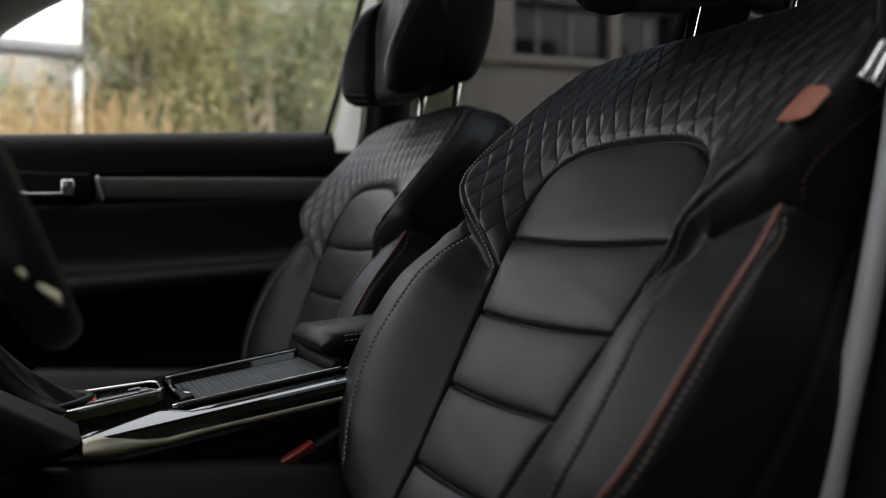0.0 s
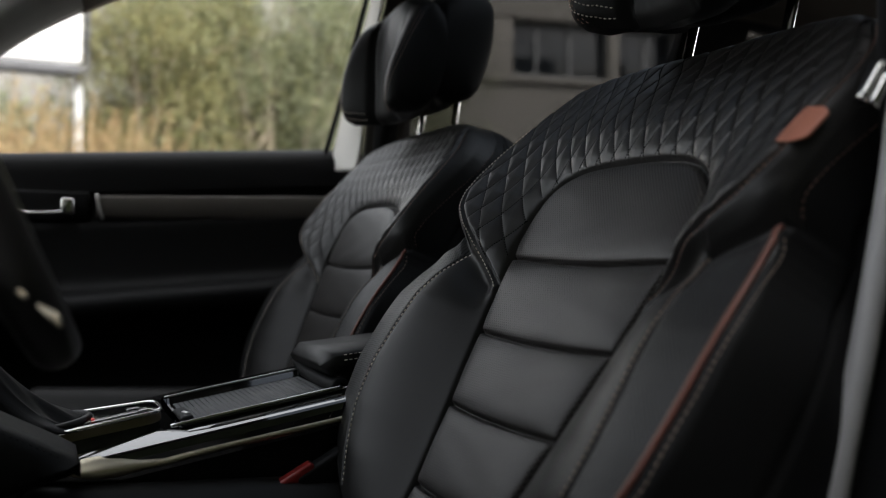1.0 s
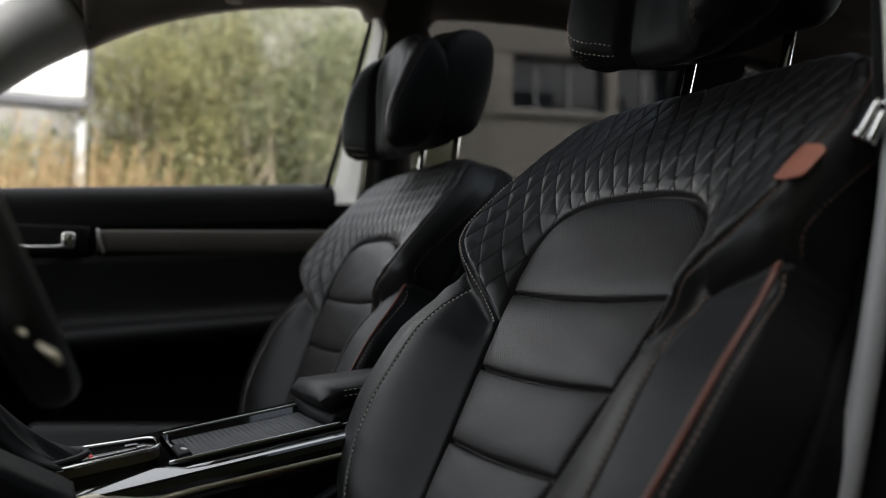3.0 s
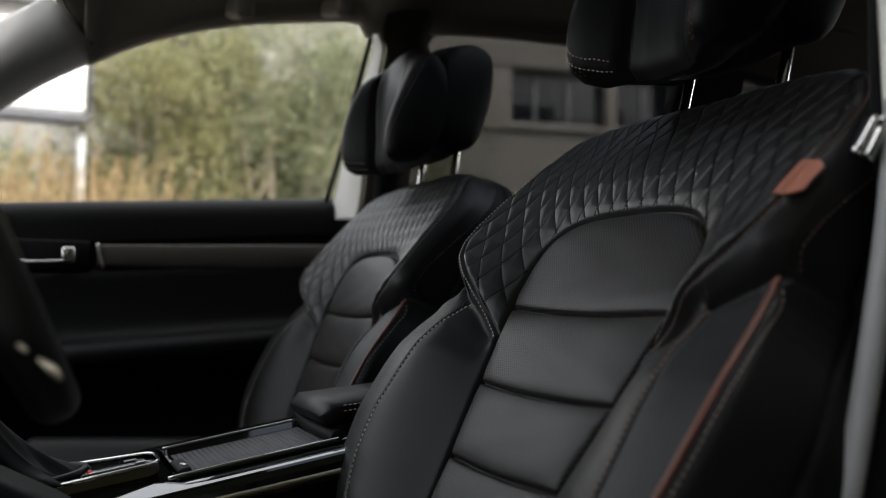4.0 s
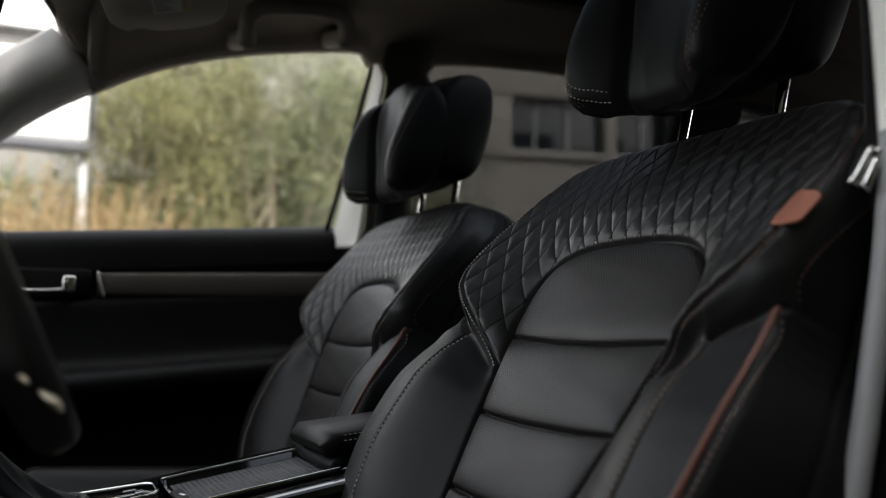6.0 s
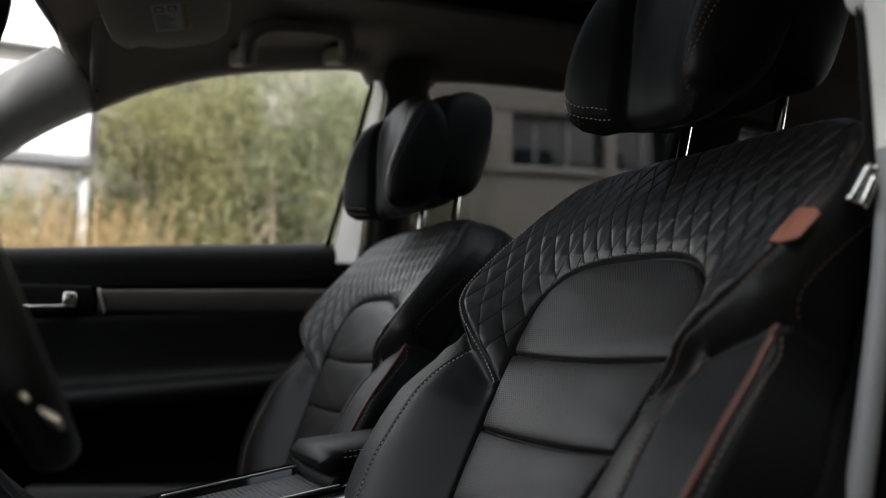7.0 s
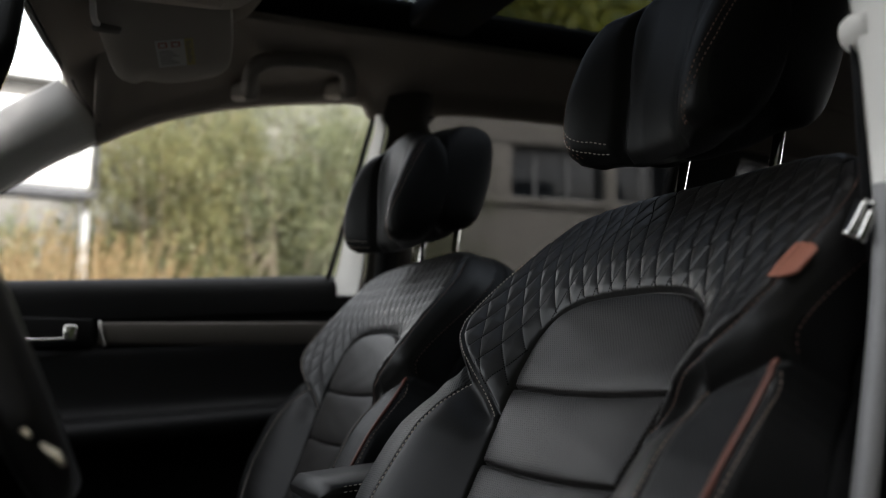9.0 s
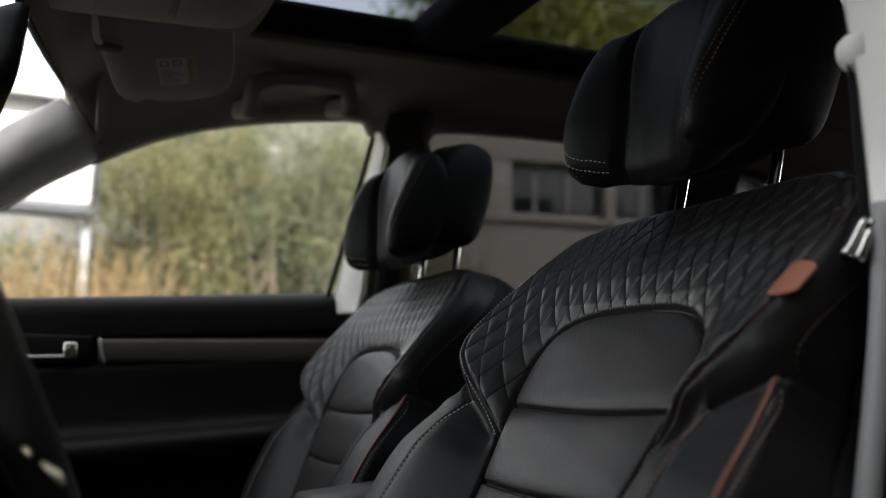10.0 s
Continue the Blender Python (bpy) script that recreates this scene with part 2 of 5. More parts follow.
def build_door(far=True):
    door = empty("passenger_door", "closed front passenger door with black panel and taupe strip", "car door", at=(.2, 1.9, .5))
    xs = np.linspace(-.75, .68, 50)
    upper = [(1.93, -.01), (1.925, .004), (1.912, .010), (1.895, .007), (1.880, -.004), (1.872, -.022), (1.868, -.05), (1.866, -.072)]
    part("upper_panel", profile_along_x(spline(upper, 24), xs, belt), VINYL, door, "soft black ledge under the glass")
    mid = [(1.866, -.072), (1.872, -.076), (1.872, -.128), (1.866, -.132), (1.862, -.15), (1.858, -.20), (1.85, -.245), (1.835, -.262), (1.80, -.268), (1.782, -.276),
           (1.776, -.292), (1.782, -.312), (1.81, -.335), (1.838, -.36), (1.848, -.42), (1.845, -.55), (1.84, -.72), (1.87, -.80)]
    part("lower_panel", profile_along_x(spline(mid, 70), xs, belt), PLASTIC, door, "black door panel with armrest")
    # taupe strip
    strip = loft([[(x, 1.8665 - .005 * math.sin(math.pi * t) ** .5, 1.211 + .029 * (x - .133) - (.045 + .02 * (x - .133)) * t) for t in np.linspace(0, 1, 12)] for x in np.linspace(.135, .66, 30)], closed=False)
    bmesh.ops.solidify(strip, geom=strip.faces[:], thickness=-.004)
    part("belt_trim", strip, WOOD, door, "satin taupe trim strip")
    zc = 1.212
    part("trim_end", tube([(.135, 1.862, zc + .001), (.1395, 1.860, zc - .025), (.147, 1.862, zc - .049)], .0035, 8, 12), SATIN, door, "bright end of the strip")
    # inner handle in its cup
    cup = part("handle_cup", box((.16, .016, .062), .007, (.045, 1.872, 1.188)), PLASTIC, door, "black recess round the handle")
    lever = part("door_handle", tube([(-.05, 1.852, 1.176), (.0, 1.846, 1.173), (.045, 1.848, 1.173), (.078, 1.854, 1.176)], [.004, .005, .007, .008], 12, 24, flat=.6), CHROME, cup, "chrome pull lever")
    part("handle_mount", box((.026, .024, .034), .006, (.082, 1.858, 1.187)), CHROME, cup, "chrome handle end")
    # frame round the glass
    opening = WIN_TOP + WIN_REAR
    rows = [side_points(opening, -.004), [(x + dx, y - .006, z + dz) for (x, y, z), (dx, dz) in zip(side_points(opening), rim_shift(opening, .003))],
            [(x + dx, y - .010, z + dz) for (x, y, z), (dx, dz) in zip(side_points(opening), rim_shift(opening, .008))]]
    part("window_frame", thick_sheet(rows, 90, .010), RUBBER, door, "black frame with rubber seal")
    part("sill_seal", loft([[(x, 1.921 + .006 * math.cos(a), belt(x) + .004 + .008 * math.sin(a)) for a in np.linspace(0, 2 * math.pi, 8, endpoint=False)] for x in np.linspace(-.75, .61, 20)]), RUBBER, door)
    return door


def rim_shift(pts, d):
    """Outward steps in x, z from an outline that runs front to rear over the top."""
    p = np.array(pts)
    t = np.gradient(p, axis=0)
    t /= np.linalg.norm(t, axis=1)[:, None]
    return [(-a[1] * d, a[0] * d) for a in t]


def pane_mat(name, tint, gloss=.04):
    """Thin sheet glass: it lets tinted light straight through and mirrors a little."""
    m = bpy.data.materials.new(name)
    m.use_nodes = True
    nt = m.node_tree
    nt.nodes.remove(nt.nodes["Principled BSDF"])
    thru, shine, mx = (nt.nodes.new(k) for k in ("ShaderNodeBsdfTransparent", "ShaderNodeBsdfGlossy", "ShaderNodeMixShader"))
    thru.inputs[0].default_value = (*tint, 1)
    shine.inputs["Roughness"].default_value = .01
    mx.inputs[0].default_value = gloss
    nt.links.new(thru.outputs[0], mx.inputs[1])
    nt.links.new(shine.outputs[0], mx.inputs[2])
    nt.links.new(mx.outputs[0], nt.nodes["Material Output"].inputs[0])
    return m


GLASS = pane_mat("clear_glass", (.985, .985, .975), .03)

door = build_door()

# ---- far side, roof and closing panels ----
def both(rows, material, name, label, category, thick=.012, n=50, mirror=True, mat_kind="structure"):
    """A trim sheet, and its twin on the near side of the car."""
    tagged(part(name, thick_sheet(rows, n, thick), material), label, category, kind=mat_kind)
    if mirror:
        twin = [[(x, 2 * MID_Y - y, z) for x, y, z in r] for r in rows]
        tagged(part(name, thick_sheet(twin, n, thick), material), label, category, kind=mat_kind)


A_LOW = [(-.62, 1.03), (-.30, 1.295), (-.045, 1.466), (.026, 1.515), (.112, 1.566)]
A_TOP = [(-.69, 1.12), (-.38, 1.40), (-.10, 1.556), (-.05, 1.592), (.034, 1.646)]
between = lambda a, b, f: [(p[0] * (1 - f) + q[0] * f, p[1] * (1 - f) + q[1] * f) for p, q in zip(a, b)]
rows = [[(x, glass_y(z) - o, z) for x, z in line] for line, o in ((A_LOW, .014), (between(A_LOW, A_TOP, .12), .029), (between(A_LOW, A_TOP, .35), .043), (between(A_LOW, A_TOP, .65), .038), (A_TOP, .012))]
both(rows, GREY_TRIM, "a_pillar", "light grey plastic trim on the windscreen pillar", "pillar trim", .014, 40)

OVER = WIN_TOP[4:] + [(.70, 1.672), (.80, 1.684), (.90, 1.693), (1.13, 1.702), (1.45, 1.705), (1.8, 1.70), (2.2, 1.66)]
ROOF_Z = lambda x: 1.706 + .034 * min(max(x, 0), 1.0)
SUN_Y = .30            # half width of the glass roof
line0 = [(x, glass_y(z) - .006, z + .005) for x, z in OVER]
line0b = [(x - .001, glass_y(z) - .030, z + .010) for x, z in OVER]
line1 = [(x - .008, glass_y(z) - .070, z + .038) for x, z in OVER]
line2 = [(x - .018, 1.53, ROOF_Z(x) - .006) for x, z in OVER]
line3 = [(x - .018, MID_Y + SUN_Y, ROOF_Z(x)) for x, z in OVER]
both([line0, line0b, line1, line2, line3], LINER, "ceiling_side", "dark grey cloth headliner beside the glass roof", "headliner", .012, 60)
# front of the headliner, from the windscreen's top edge to the glass roof
HEADER = [(.046, 1.702, 1.655), (.030, 1.60, 1.648), (.004, 1.45, 1.634), (-.020, 1.30, 1.622), (-.035, 1.20, 1.617), (-.042, MID_Y - .001, 1.615)]
seam0 = [(.086, glass_y(1.585) - .040, 1.592), (.085, 1.685, 1.628), (.082, 1.63, 1.662), (.085, 1.53, 1.682), (.085, 1.40, 1.690), (.085, MID_Y - .001, 1.694)]
seam1 = [(.118, glass_y(1.560) - .012, 1.566), (.125, 1.71, 1.622), (.160, 1.65, 1.678), (.21, 1.53, 1.704), (.30, MID_Y + SUN_Y, 1.713), (.30, MID_Y - .001, 1.716)]
both([HEADER, seam0, seam1], LINER, "ceiling_front", "dark grey cloth headliner over the windscreen", "headliner", .012, 50)
header_edge = [(x - .004, y, z - .002) for x, y, z in HEADER]
tagged(part("trim", tube(header_edge, .006, 8, 40), RUBBER), "black rubber edge of the windscreen", "trim", kind="structure")

shield = [[(x - .006, y, z + .006) for x, y, z in HEADER[1:]] + [(x - .006, 2 * MID_Y - y, z + .006) for x, y, z in HEADER[-2:0:-1]],
          [(-.95 + .10 * k * k, MID_Y + .72 * k, 1.17) for k in np.linspace(.93, -.93, 9)]]
tagged(part("windscreen", thick_sheet(shield, 24, .005), pane_mat("windscreen_glass", (.94, .95, .945), .03)), "clear raked windscreen", "windscreen", kind="structure")

# outer skin of the roof and closing panels
SKIN = node_mat("white_car_paint", (0.62, 0.62, 0.61), 0.25, coat=0.7, vary=0.03)
for sgn in (1, -1):
    m = lambda y: MID_Y + sgn * (y - MID_Y)
    skin = thick_sheet([[(x, m(glass_y(z) + .03), z + .03) for x, z in OVER], [(x, m(1.66), ROOF_Z(x) + .035) for x, z in OVER], [(x, m(MID_Y + SUN_Y + .02), ROOF_Z(x) + .05) for x, z in OVER]], 40, .006)
    tagged(part("roof_skin", skin, SKIN), "white painted steel roof panel", "car body", kind="structure")
rear_roof = thick_sheet([[(x, MID_Y + k * SUN_Y, ROOF_Z(x) + .012 - .04 * max(0, x - 1.6)) for k in np.linspace(-1.02, 1.02, 6)] for x in (1.36, 1.6, 1.9, 2.25)], 20, .02)
tagged(part("ceiling_rear", rear_roof, LINER), "dark grey cloth headliner over the load space", "headliner", kind="structure")
front_skin = thick_sheet([[(x - .02, y, z + .03) for x, y, z in HEADER + [(x, 2 * MID_Y - y, z) for x, y, z in HEADER[::-1]]], [(.12, y, 1.748) for y in (1.68, 1.4, 1.1, .8, .516)], [(.28, y, 1.770) for y in (1.6, 1.4, 1.1, .8, .6)]], 40, .006)
tagged(part("roof_skin", front_skin, SKIN), "white painted steel over the windscreen", "car body", kind="structure")

# glass roof: black frame and two tinted panes
TINT = pane_mat("tinted_roof_glass", (.43, .455, .48), .03)
roof = empty("glass_roof", "panoramic glass roof with black frame and cross beam", "sunroof", at=(.7, MID_Y, 1.74))
FRAME = node_mat("black_roof_frame", (.004, .004, .004), .8, spec=.1)
for sgn in (1, -1):
    y0 = MID_Y + sgn * SUN_Y
    rings = [[(x, y0 + sgn * .006, ROOF_Z(x) - .004), (x, y0 - sgn * .016, ROOF_Z(x) + .004), (x, y0 - sgn * .030, ROOF_Z(x) + .036), (x, y0 - sgn * .030, ROOF_Z(x) + .046), (x, y0 + sgn * .01, ROOF_Z(x) + .046)] for x in np.linspace(.30, 1.38, 30)]
    part("side_rail", loft(rings), FRAME, roof)
for x0, x1 in ((.275, .308), (.585, .705), (1.30, 1.40)):
    part("cross_beam", box((x1 - x0, 2 * SUN_Y - .02, .045), .012, ((x0 + x1) / 2, MID_Y, ROOF_Z(x0) + .024)), FRAME, roof)
for x0, x1 in ((.300, .595), (.695, 1.31)):
    part("pane", box((x1 - x0, 2 * SUN_Y - .045, .004), 0, ((x0 + x1) / 2, MID_Y, ROOF_Z((x0 + x1) / 2) + .042), (0, -1.0, 0)), TINT, roof, "tinted glass")

# middle pillar between the doors, far side: beige front face, inner face with shade in its colour
bl = [(.627, 1.902, 1.283), (.630, 1.891, 1.303), (.634, 1.866, 1.352), (.639, 1.822, 1.437), (.648, 1.772, 1.532), (.656, 1.743, 1.588), (.660, 1.719, 1.634), (.654, 1.705, 1.661)]
br = [(.680, 1.874, 1.284), (.684, 1.863, 1.304), (.683, 1.838, 1.352), (.674, 1.795, 1.434), (.672, 1.745, 1.530), (.6735, 1.717, 1.585), (.673, 1.694, 1.629), (.657, 1.681, 1.655)]
br = [(x * k, y * k, 1.118 + (z - 1.118) * k) for (x, y, z), k in zip(br, np.linspace(.962, .988, len(br)))]       # its inner edge stands into the car
bm_ = [(a[0] * .5 + b[0] * .5 - .003, a[1] * .5 + b[1] * .5 - .002, a[2] * .5 + b[2] * .5) for a, b in zip(bl, br)]
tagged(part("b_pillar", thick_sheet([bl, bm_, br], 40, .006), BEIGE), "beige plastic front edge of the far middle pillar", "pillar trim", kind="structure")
bq = [(x + .002, y + .001, z) for x, y, z in br] + [(.664, 1.655, 1.700), (.672, 1.640, 1.735)]
# dark tone stands for the shade on the pillar's inner face
SHADED_TRIM = node_mat("shaded_pillar_trim", (.075, .066, .058), .7, grain=.0003, grain_scale=600, spec=.2)
tagged(part("b_pillar_inner", thick_sheet([bq, [(x + .03, y - .004, z) for x, y, z in bq], [(x + .075, y - .002, z) for x, y, z in bq], [(x + .105, y + .02, z) for x, y, z in bq]], 40, .008), SHADED_TRIM), "inner face of the far middle pillar, darkened as shade", "pillar trim", kind="structure")
web = [(.664, 1.690, 1.50), (.668, 1.715, 1.42), (.672, 1.745, 1.34), (.674, 1.770, 1.26), (.675, 1.79, 1.15)]
tagged(part("seat_belt", loft([[(x, y, z), (x + .046, y - .006, z), (x + .046, y - .004, z), (x, y + .002, z)] for x, y, z in spline(web, 16)]), RUBBER), "black seat belt webbing hanging on the far pillar", "seat belt")


def side_panel(pts, name, label, material, off=-.004, thick=.02, far=True):
    """A panel in the plane of the side glass, upright below the belt line."""
    bm = loft([[(x, glass_y(max(z, 1.28), far) + (o if far else -o), z) for x, z in pts] for o in (off, off + thick)])
    return tagged(part(name, bm, material, smooth=False), label, "body panel", kind="structure")


side_panel([(.755, 1.30), (.755, 1.72), (.785, 1.72), (.780, 1.62), (.782, 1.30)], "rear_door_frame", "black frame of the far rear window", RUBBER)
side_panel([(.778, 1.640), (.778, 1.73), (.92, 1.73), (.90, 1.700), (.845, 1.698), (.812, 1.690), (.790, 1.670)], "rear_door_frame", "black frame of the far rear window", RUBBER)
side_panel([(.90, 1.697), (.92, 1.74), (2.2, 1.74), (2.2, 1.71), (1.47, 1.707)], "rear_door_frame", "black frame over the far rear window", RUBBER)
side_panel([(1.475, 1.2), (1.475, 1.73), (1.685, 1.73), (1.70, 1.2)], "c_pillar", "dark trim on the far rear pillar", PLASTIC)
side_panel([(1.685, 1.685), (1.685, 1.74), (2.3, 1.74), (2.3, 1.55), (1.95, 1.66)], "quarter_frame", "dark trim over the rear quarter glass", PLASTIC)
side_panel([(.66, .45), (.66, 1.325), (1.30, 1.36), (2.3, 1.40), (2.3, .45)], "rear_side_panel", "dark trim of the far rear side", PLASTIC)
for far in (True, False):
    side_panel([(-1.1, .40), (-1.1, 1.02), (-.60, 1.04), (-.60, .40)], "cowl_side", "dark trim beside the footwell", PLASTIC, far=far)
tagged(part("firewall", box((.05, 1.9, .68), .01, (-1.13, MID_Y, .72)), PLASTIC), "dark bulkhead between footwell and engine", "bulkhead", kind="structure")
door_skin = loft([[(x, y, z) for x, z in ((-.75, .45), (-.75, 1.225), (.64, 1.317), (.66, .45))] for y in (1.935, 1.965)])
part("outer_skin", door_skin, SKIN, door, "white painted outer panel")
floor = box((3.6, 1.66, .06), .01, (.65, MID_Y, .42))
CARPET = node_mat("black_carpet", (.012, .012, .012), .95, grain=.002, grain_scale=500, spec=.1)
tagged(part("floor", floor, CARPET), "black carpeted car floor", "floor", kind="structure")
tagged(part("wall_rear", box((.08, 1.62, 1.0), .03, (2.28, MID_Y, .95)), PLASTIC), "dark inner side of the closed tailgate", "tailgate", kind="structure")
tagged(part("roof_rear_bar", box((.14, 1.3, .12), .03, (2.27, MID_Y, 1.68)), PLASTIC), "dark frame over the rear window", "tailgate", kind="structure")
near_low = loft([[(x, y, z) for x, z in ((.58, .45), (.47, .75), (.50, .92), (.535, 1.05), (.60, 1.25), (1.2, 1.35), (2.3, 1.40), (2.3, .45))] for y in (.29, .36)])
tagged(part("rear_door_near", near_low, PLASTIC, smooth=False), "dark inner panel of the near rear door", "car door", kind="structure")
sill = box((1.75, .14, .10), .03, (-.25, .34, .43))
tagged(part("door_sill", sill, SKIN), "white painted sill under the open doorway", "door sill", kind="structure")
for sgn in (1, -1):
    for xw in (-.85, 1.95):
        wheel_at = (xw, MID_Y + sgn * .80, .36)
        tyre = tube([(xw, wheel_at[1] - .11, .36), (xw, wheel_at[1] - .10, .36), (xw, wheel_at[1] + .10, .36), (xw, wheel_at[1] + .11, .36)], [.33, .36, .36, .33], 40, 8, False)
        w = tagged(part("road_wheel", tyre, RUBBER), "black rubber tyre on a dark rim", "wheel", "road wheels")
        part("rim", tube([(xw, wheel_at[1] - .112, .36), (xw, wheel_at[1] + .112, .36)], .23, 32, 3, False), SATIN, w)
tagged(part("underbody", box((3.7, 1.5, .16), .04, (.6, MID_Y, .30)), PLASTIC), "dark underside of the car", "car body", kind="structure")
tagged(part("bonnet", box((1.1, 1.66, .55), .12, (-1.65, MID_Y, .78), (0, 4, 0)), SKIN), "white painted bonnet", "car body", kind="structure")
dash = box((.74, 1.56, .50), .09, (-.76, MID_Y, .945), (0, 5, 0))
tagged(part("dashboard", dash, PLASTIC), "black soft dashboard under the windscreen", "dashboard", kind="structure")
hood = loft([[(x, .723 + .21 * math.cos(a), 1.13 + h * math.sin(a)) for a in np.linspace(0, math.pi, 24)] for x, h in ((-.62, .08), (-.50, .115), (-.40, .125), (-.36, .118))])
tagged(part("instrument_hood", hood, PLASTIC), "black hood over the instruments behind the steering wheel", "dashboard", kind="structure")

seam = tube([(.050, 1.655, 1.632), (.062, 1.679, 1.617), (.077, 1.693, 1.603), (.092, 1.710, 1.587), (.106, 1.721, 1.570)], .0016, 8, 24)
tagged(part("trim_seam", seam, RUBBER), "dark joint between pillar trim and headliner", "trim", kind="structure")

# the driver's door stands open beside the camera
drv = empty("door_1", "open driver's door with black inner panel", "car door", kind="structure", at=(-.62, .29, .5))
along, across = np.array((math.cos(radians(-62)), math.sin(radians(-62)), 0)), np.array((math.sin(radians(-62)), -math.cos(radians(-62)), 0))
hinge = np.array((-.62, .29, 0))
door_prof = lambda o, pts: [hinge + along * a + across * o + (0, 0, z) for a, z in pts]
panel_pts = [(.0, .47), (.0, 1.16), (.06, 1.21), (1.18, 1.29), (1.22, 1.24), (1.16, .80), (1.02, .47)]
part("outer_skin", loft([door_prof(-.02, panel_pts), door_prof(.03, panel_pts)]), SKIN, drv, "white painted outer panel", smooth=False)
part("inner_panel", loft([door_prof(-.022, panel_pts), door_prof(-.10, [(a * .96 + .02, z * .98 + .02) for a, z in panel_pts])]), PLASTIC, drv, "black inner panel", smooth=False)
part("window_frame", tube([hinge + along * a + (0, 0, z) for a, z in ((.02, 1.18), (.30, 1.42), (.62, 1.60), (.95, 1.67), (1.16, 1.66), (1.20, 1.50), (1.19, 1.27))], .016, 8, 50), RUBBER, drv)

# plain dark hedge behind the camera, unseen; added to block light from there
SHADE_HEDGE = node_mat("shade_hedge", (.022, .026, .013), .9, grain=.05, grain_scale=9, vary=.5, vary_scale=2.5, spec=.1)
tagged(part("shade_wall_behind", box((22.0, .8, 8.0), .3, (2.5, -2.9, 3.95)), SHADE_HEDGE), "unseen dark hedge added to block light from behind", "hedge", kind="structure")

# privacy glass behind the middle pillar
PRIV = pane_mat("privacy_glass", (.315, .313, .310), .03)
for nm, pts in (("window_1", [(.765, 1.30), (.765, 1.74), (1.50, 1.74), (1.50, 1.30)]), ("window_2", [(1.66, 1.30), (1.66, 1.74), (2.28, 1.74), (2.28, 1.36)])):
    g = side_panel(pts, nm, "dark privacy glass in the far rear side", PRIV, off=.022, thick=.004)
    g["category"] = "window"
for nm, pts in (("window_3", [(.70, 1.28), (.70, 1.72), (1.50, 1.74), (1.50, 1.32)]), ("window_4", [(1.66, 1.34), (1.66, 1.74), (2.28, 1.74), (2.28, 1.38)])):
    g = side_panel(pts, nm, "dark privacy glass in the near rear side", PRIV, off=.022, thick=.004, far=False)
    g["category"] = "window"
side_panel([(1.475, 1.3), (1.475, 1.73), (1.685, 1.73), (1.70, 1.3)], "c_pillar", "dark trim on the near rear pillar", PLASTIC, far=False)
g = side_panel(WIN_TOP[1:] + WIN_REAR + [(.60, 1.29), (-.28, 1.25)], "window_5", "clear glass of the closed far front window", GLASS, off=.004, thick=.004)
g["category"] = "window"

# ---- front seats ----
RECLINE, SEAT_AT, ROW_GAP = 32.0, (0.503, 0.723, 1.1146), 0.75
EU = np.array((0.0, 1.0, 0.0))
EV = np.array((math.sin(radians(RECLINE)), 0, math.cos(radians(RECLINE))))
EW = np.array((-math.cos(radians(RECLINE)), 0, math.sin(radians(RECLINE))))
AT = np.array(SEAT_AT)


def mirror_loop(half):
    """A closed outline from its right half, given from the top middle down to the bottom middle."""
    h = spline(half, 90)
    return np.vstack([h, (h[1:-1] * (-1, 1))[::-1]])


OUTLINE = mirror_loop([(0, .285), (.08, .282), (.15, .270), (.212, .248), (.248, .208), (.262, .16), (.262, .10), (.259, .05), (.257, .015),
                       (.262, -.02), (.275, -.06), (.284, -.10), (.285, -.15), (.280, -.195), (.264, -.24), (.230, -.29), (.165, -.335), (.08, -.36), (0, -.365)])
INSERT = mirror_loop([(0, .103), (.04, .102), (.08, .097), (.108, .086), (.126, .068), (.134, .045), (.136, .015), (.134, -.015),
                      (.118, -.105), (.100, -.19), (.084, -.27), (.07, -.35), (.03, -.362), (0, -.362)])
SEAM = [(.130, -.050), (.154, -.030), (.176, -.010), (.203, .010), (.226, .030), (.240, .055), (.243, .08), (.2445, .12), (.243, .16), (.234, .195), (.214, .228), (.19, .262)]
CREST = [(.203, -.019), (.2055, -.038), (.2095, -.062), (.2135, -.09), (.2146, -.12), (.2162, -.15), (.2160, -.19), (.204, -.25), (.175, -.315)]
TUCK = [(.203, -.019), (.222, -.008), (.236, .000), (.250, .012), (.270, .028)]
CHANNELS = (-.013, -.104, -.187, -.272)
QUILT_W, QUILT_WIDEN, QUILT_H, QUILT_V = 0.0238, 0.0225, 0.055, 0.1145


def quilt_phase(x):
    """Diamonds counted outwards from the middle; they widen towards the shoulders."""
    return np.log(np.maximum(1 + QUILT_WIDEN * x / QUILT_W, .05)) / QUILT_WIDEN


def quilt_place(n):
    return QUILT_W / QUILT_WIDEN * (np.exp(QUILT_WIDEN * n) - 1)


def poly_distance(u, v, loop, closed=True):
    """Distance to a polyline, and (closed) whether inside."""
    p = np.asarray(loop, float)
    q = np.roll(p, -1, axis=0) if closed else p[1:]
    a = p if closed else p[:-1]
    best = np.full(u.shape, 9.0)
    inside = np.zeros(u.shape, bool)
    for (x0, y0), (x1, y1) in zip(a, q):
        dx, dy = x1 - x0, y1 - y0
        t = np.clip(((u - x0) * dx + (v - y0) * dy) / (dx * dx + dy * dy + 1e-12), 0, 1)
        best = np.minimum(best, (u - x0 - t * dx) ** 2 + (v - y0 - t * dy) ** 2)
        if closed and abs(dy) > 1e-12:
            inside ^= ((y0 > v) != (y1 > v)) & (u < (v - y0) * dx / dy + x0)
    return np.sqrt(best), inside


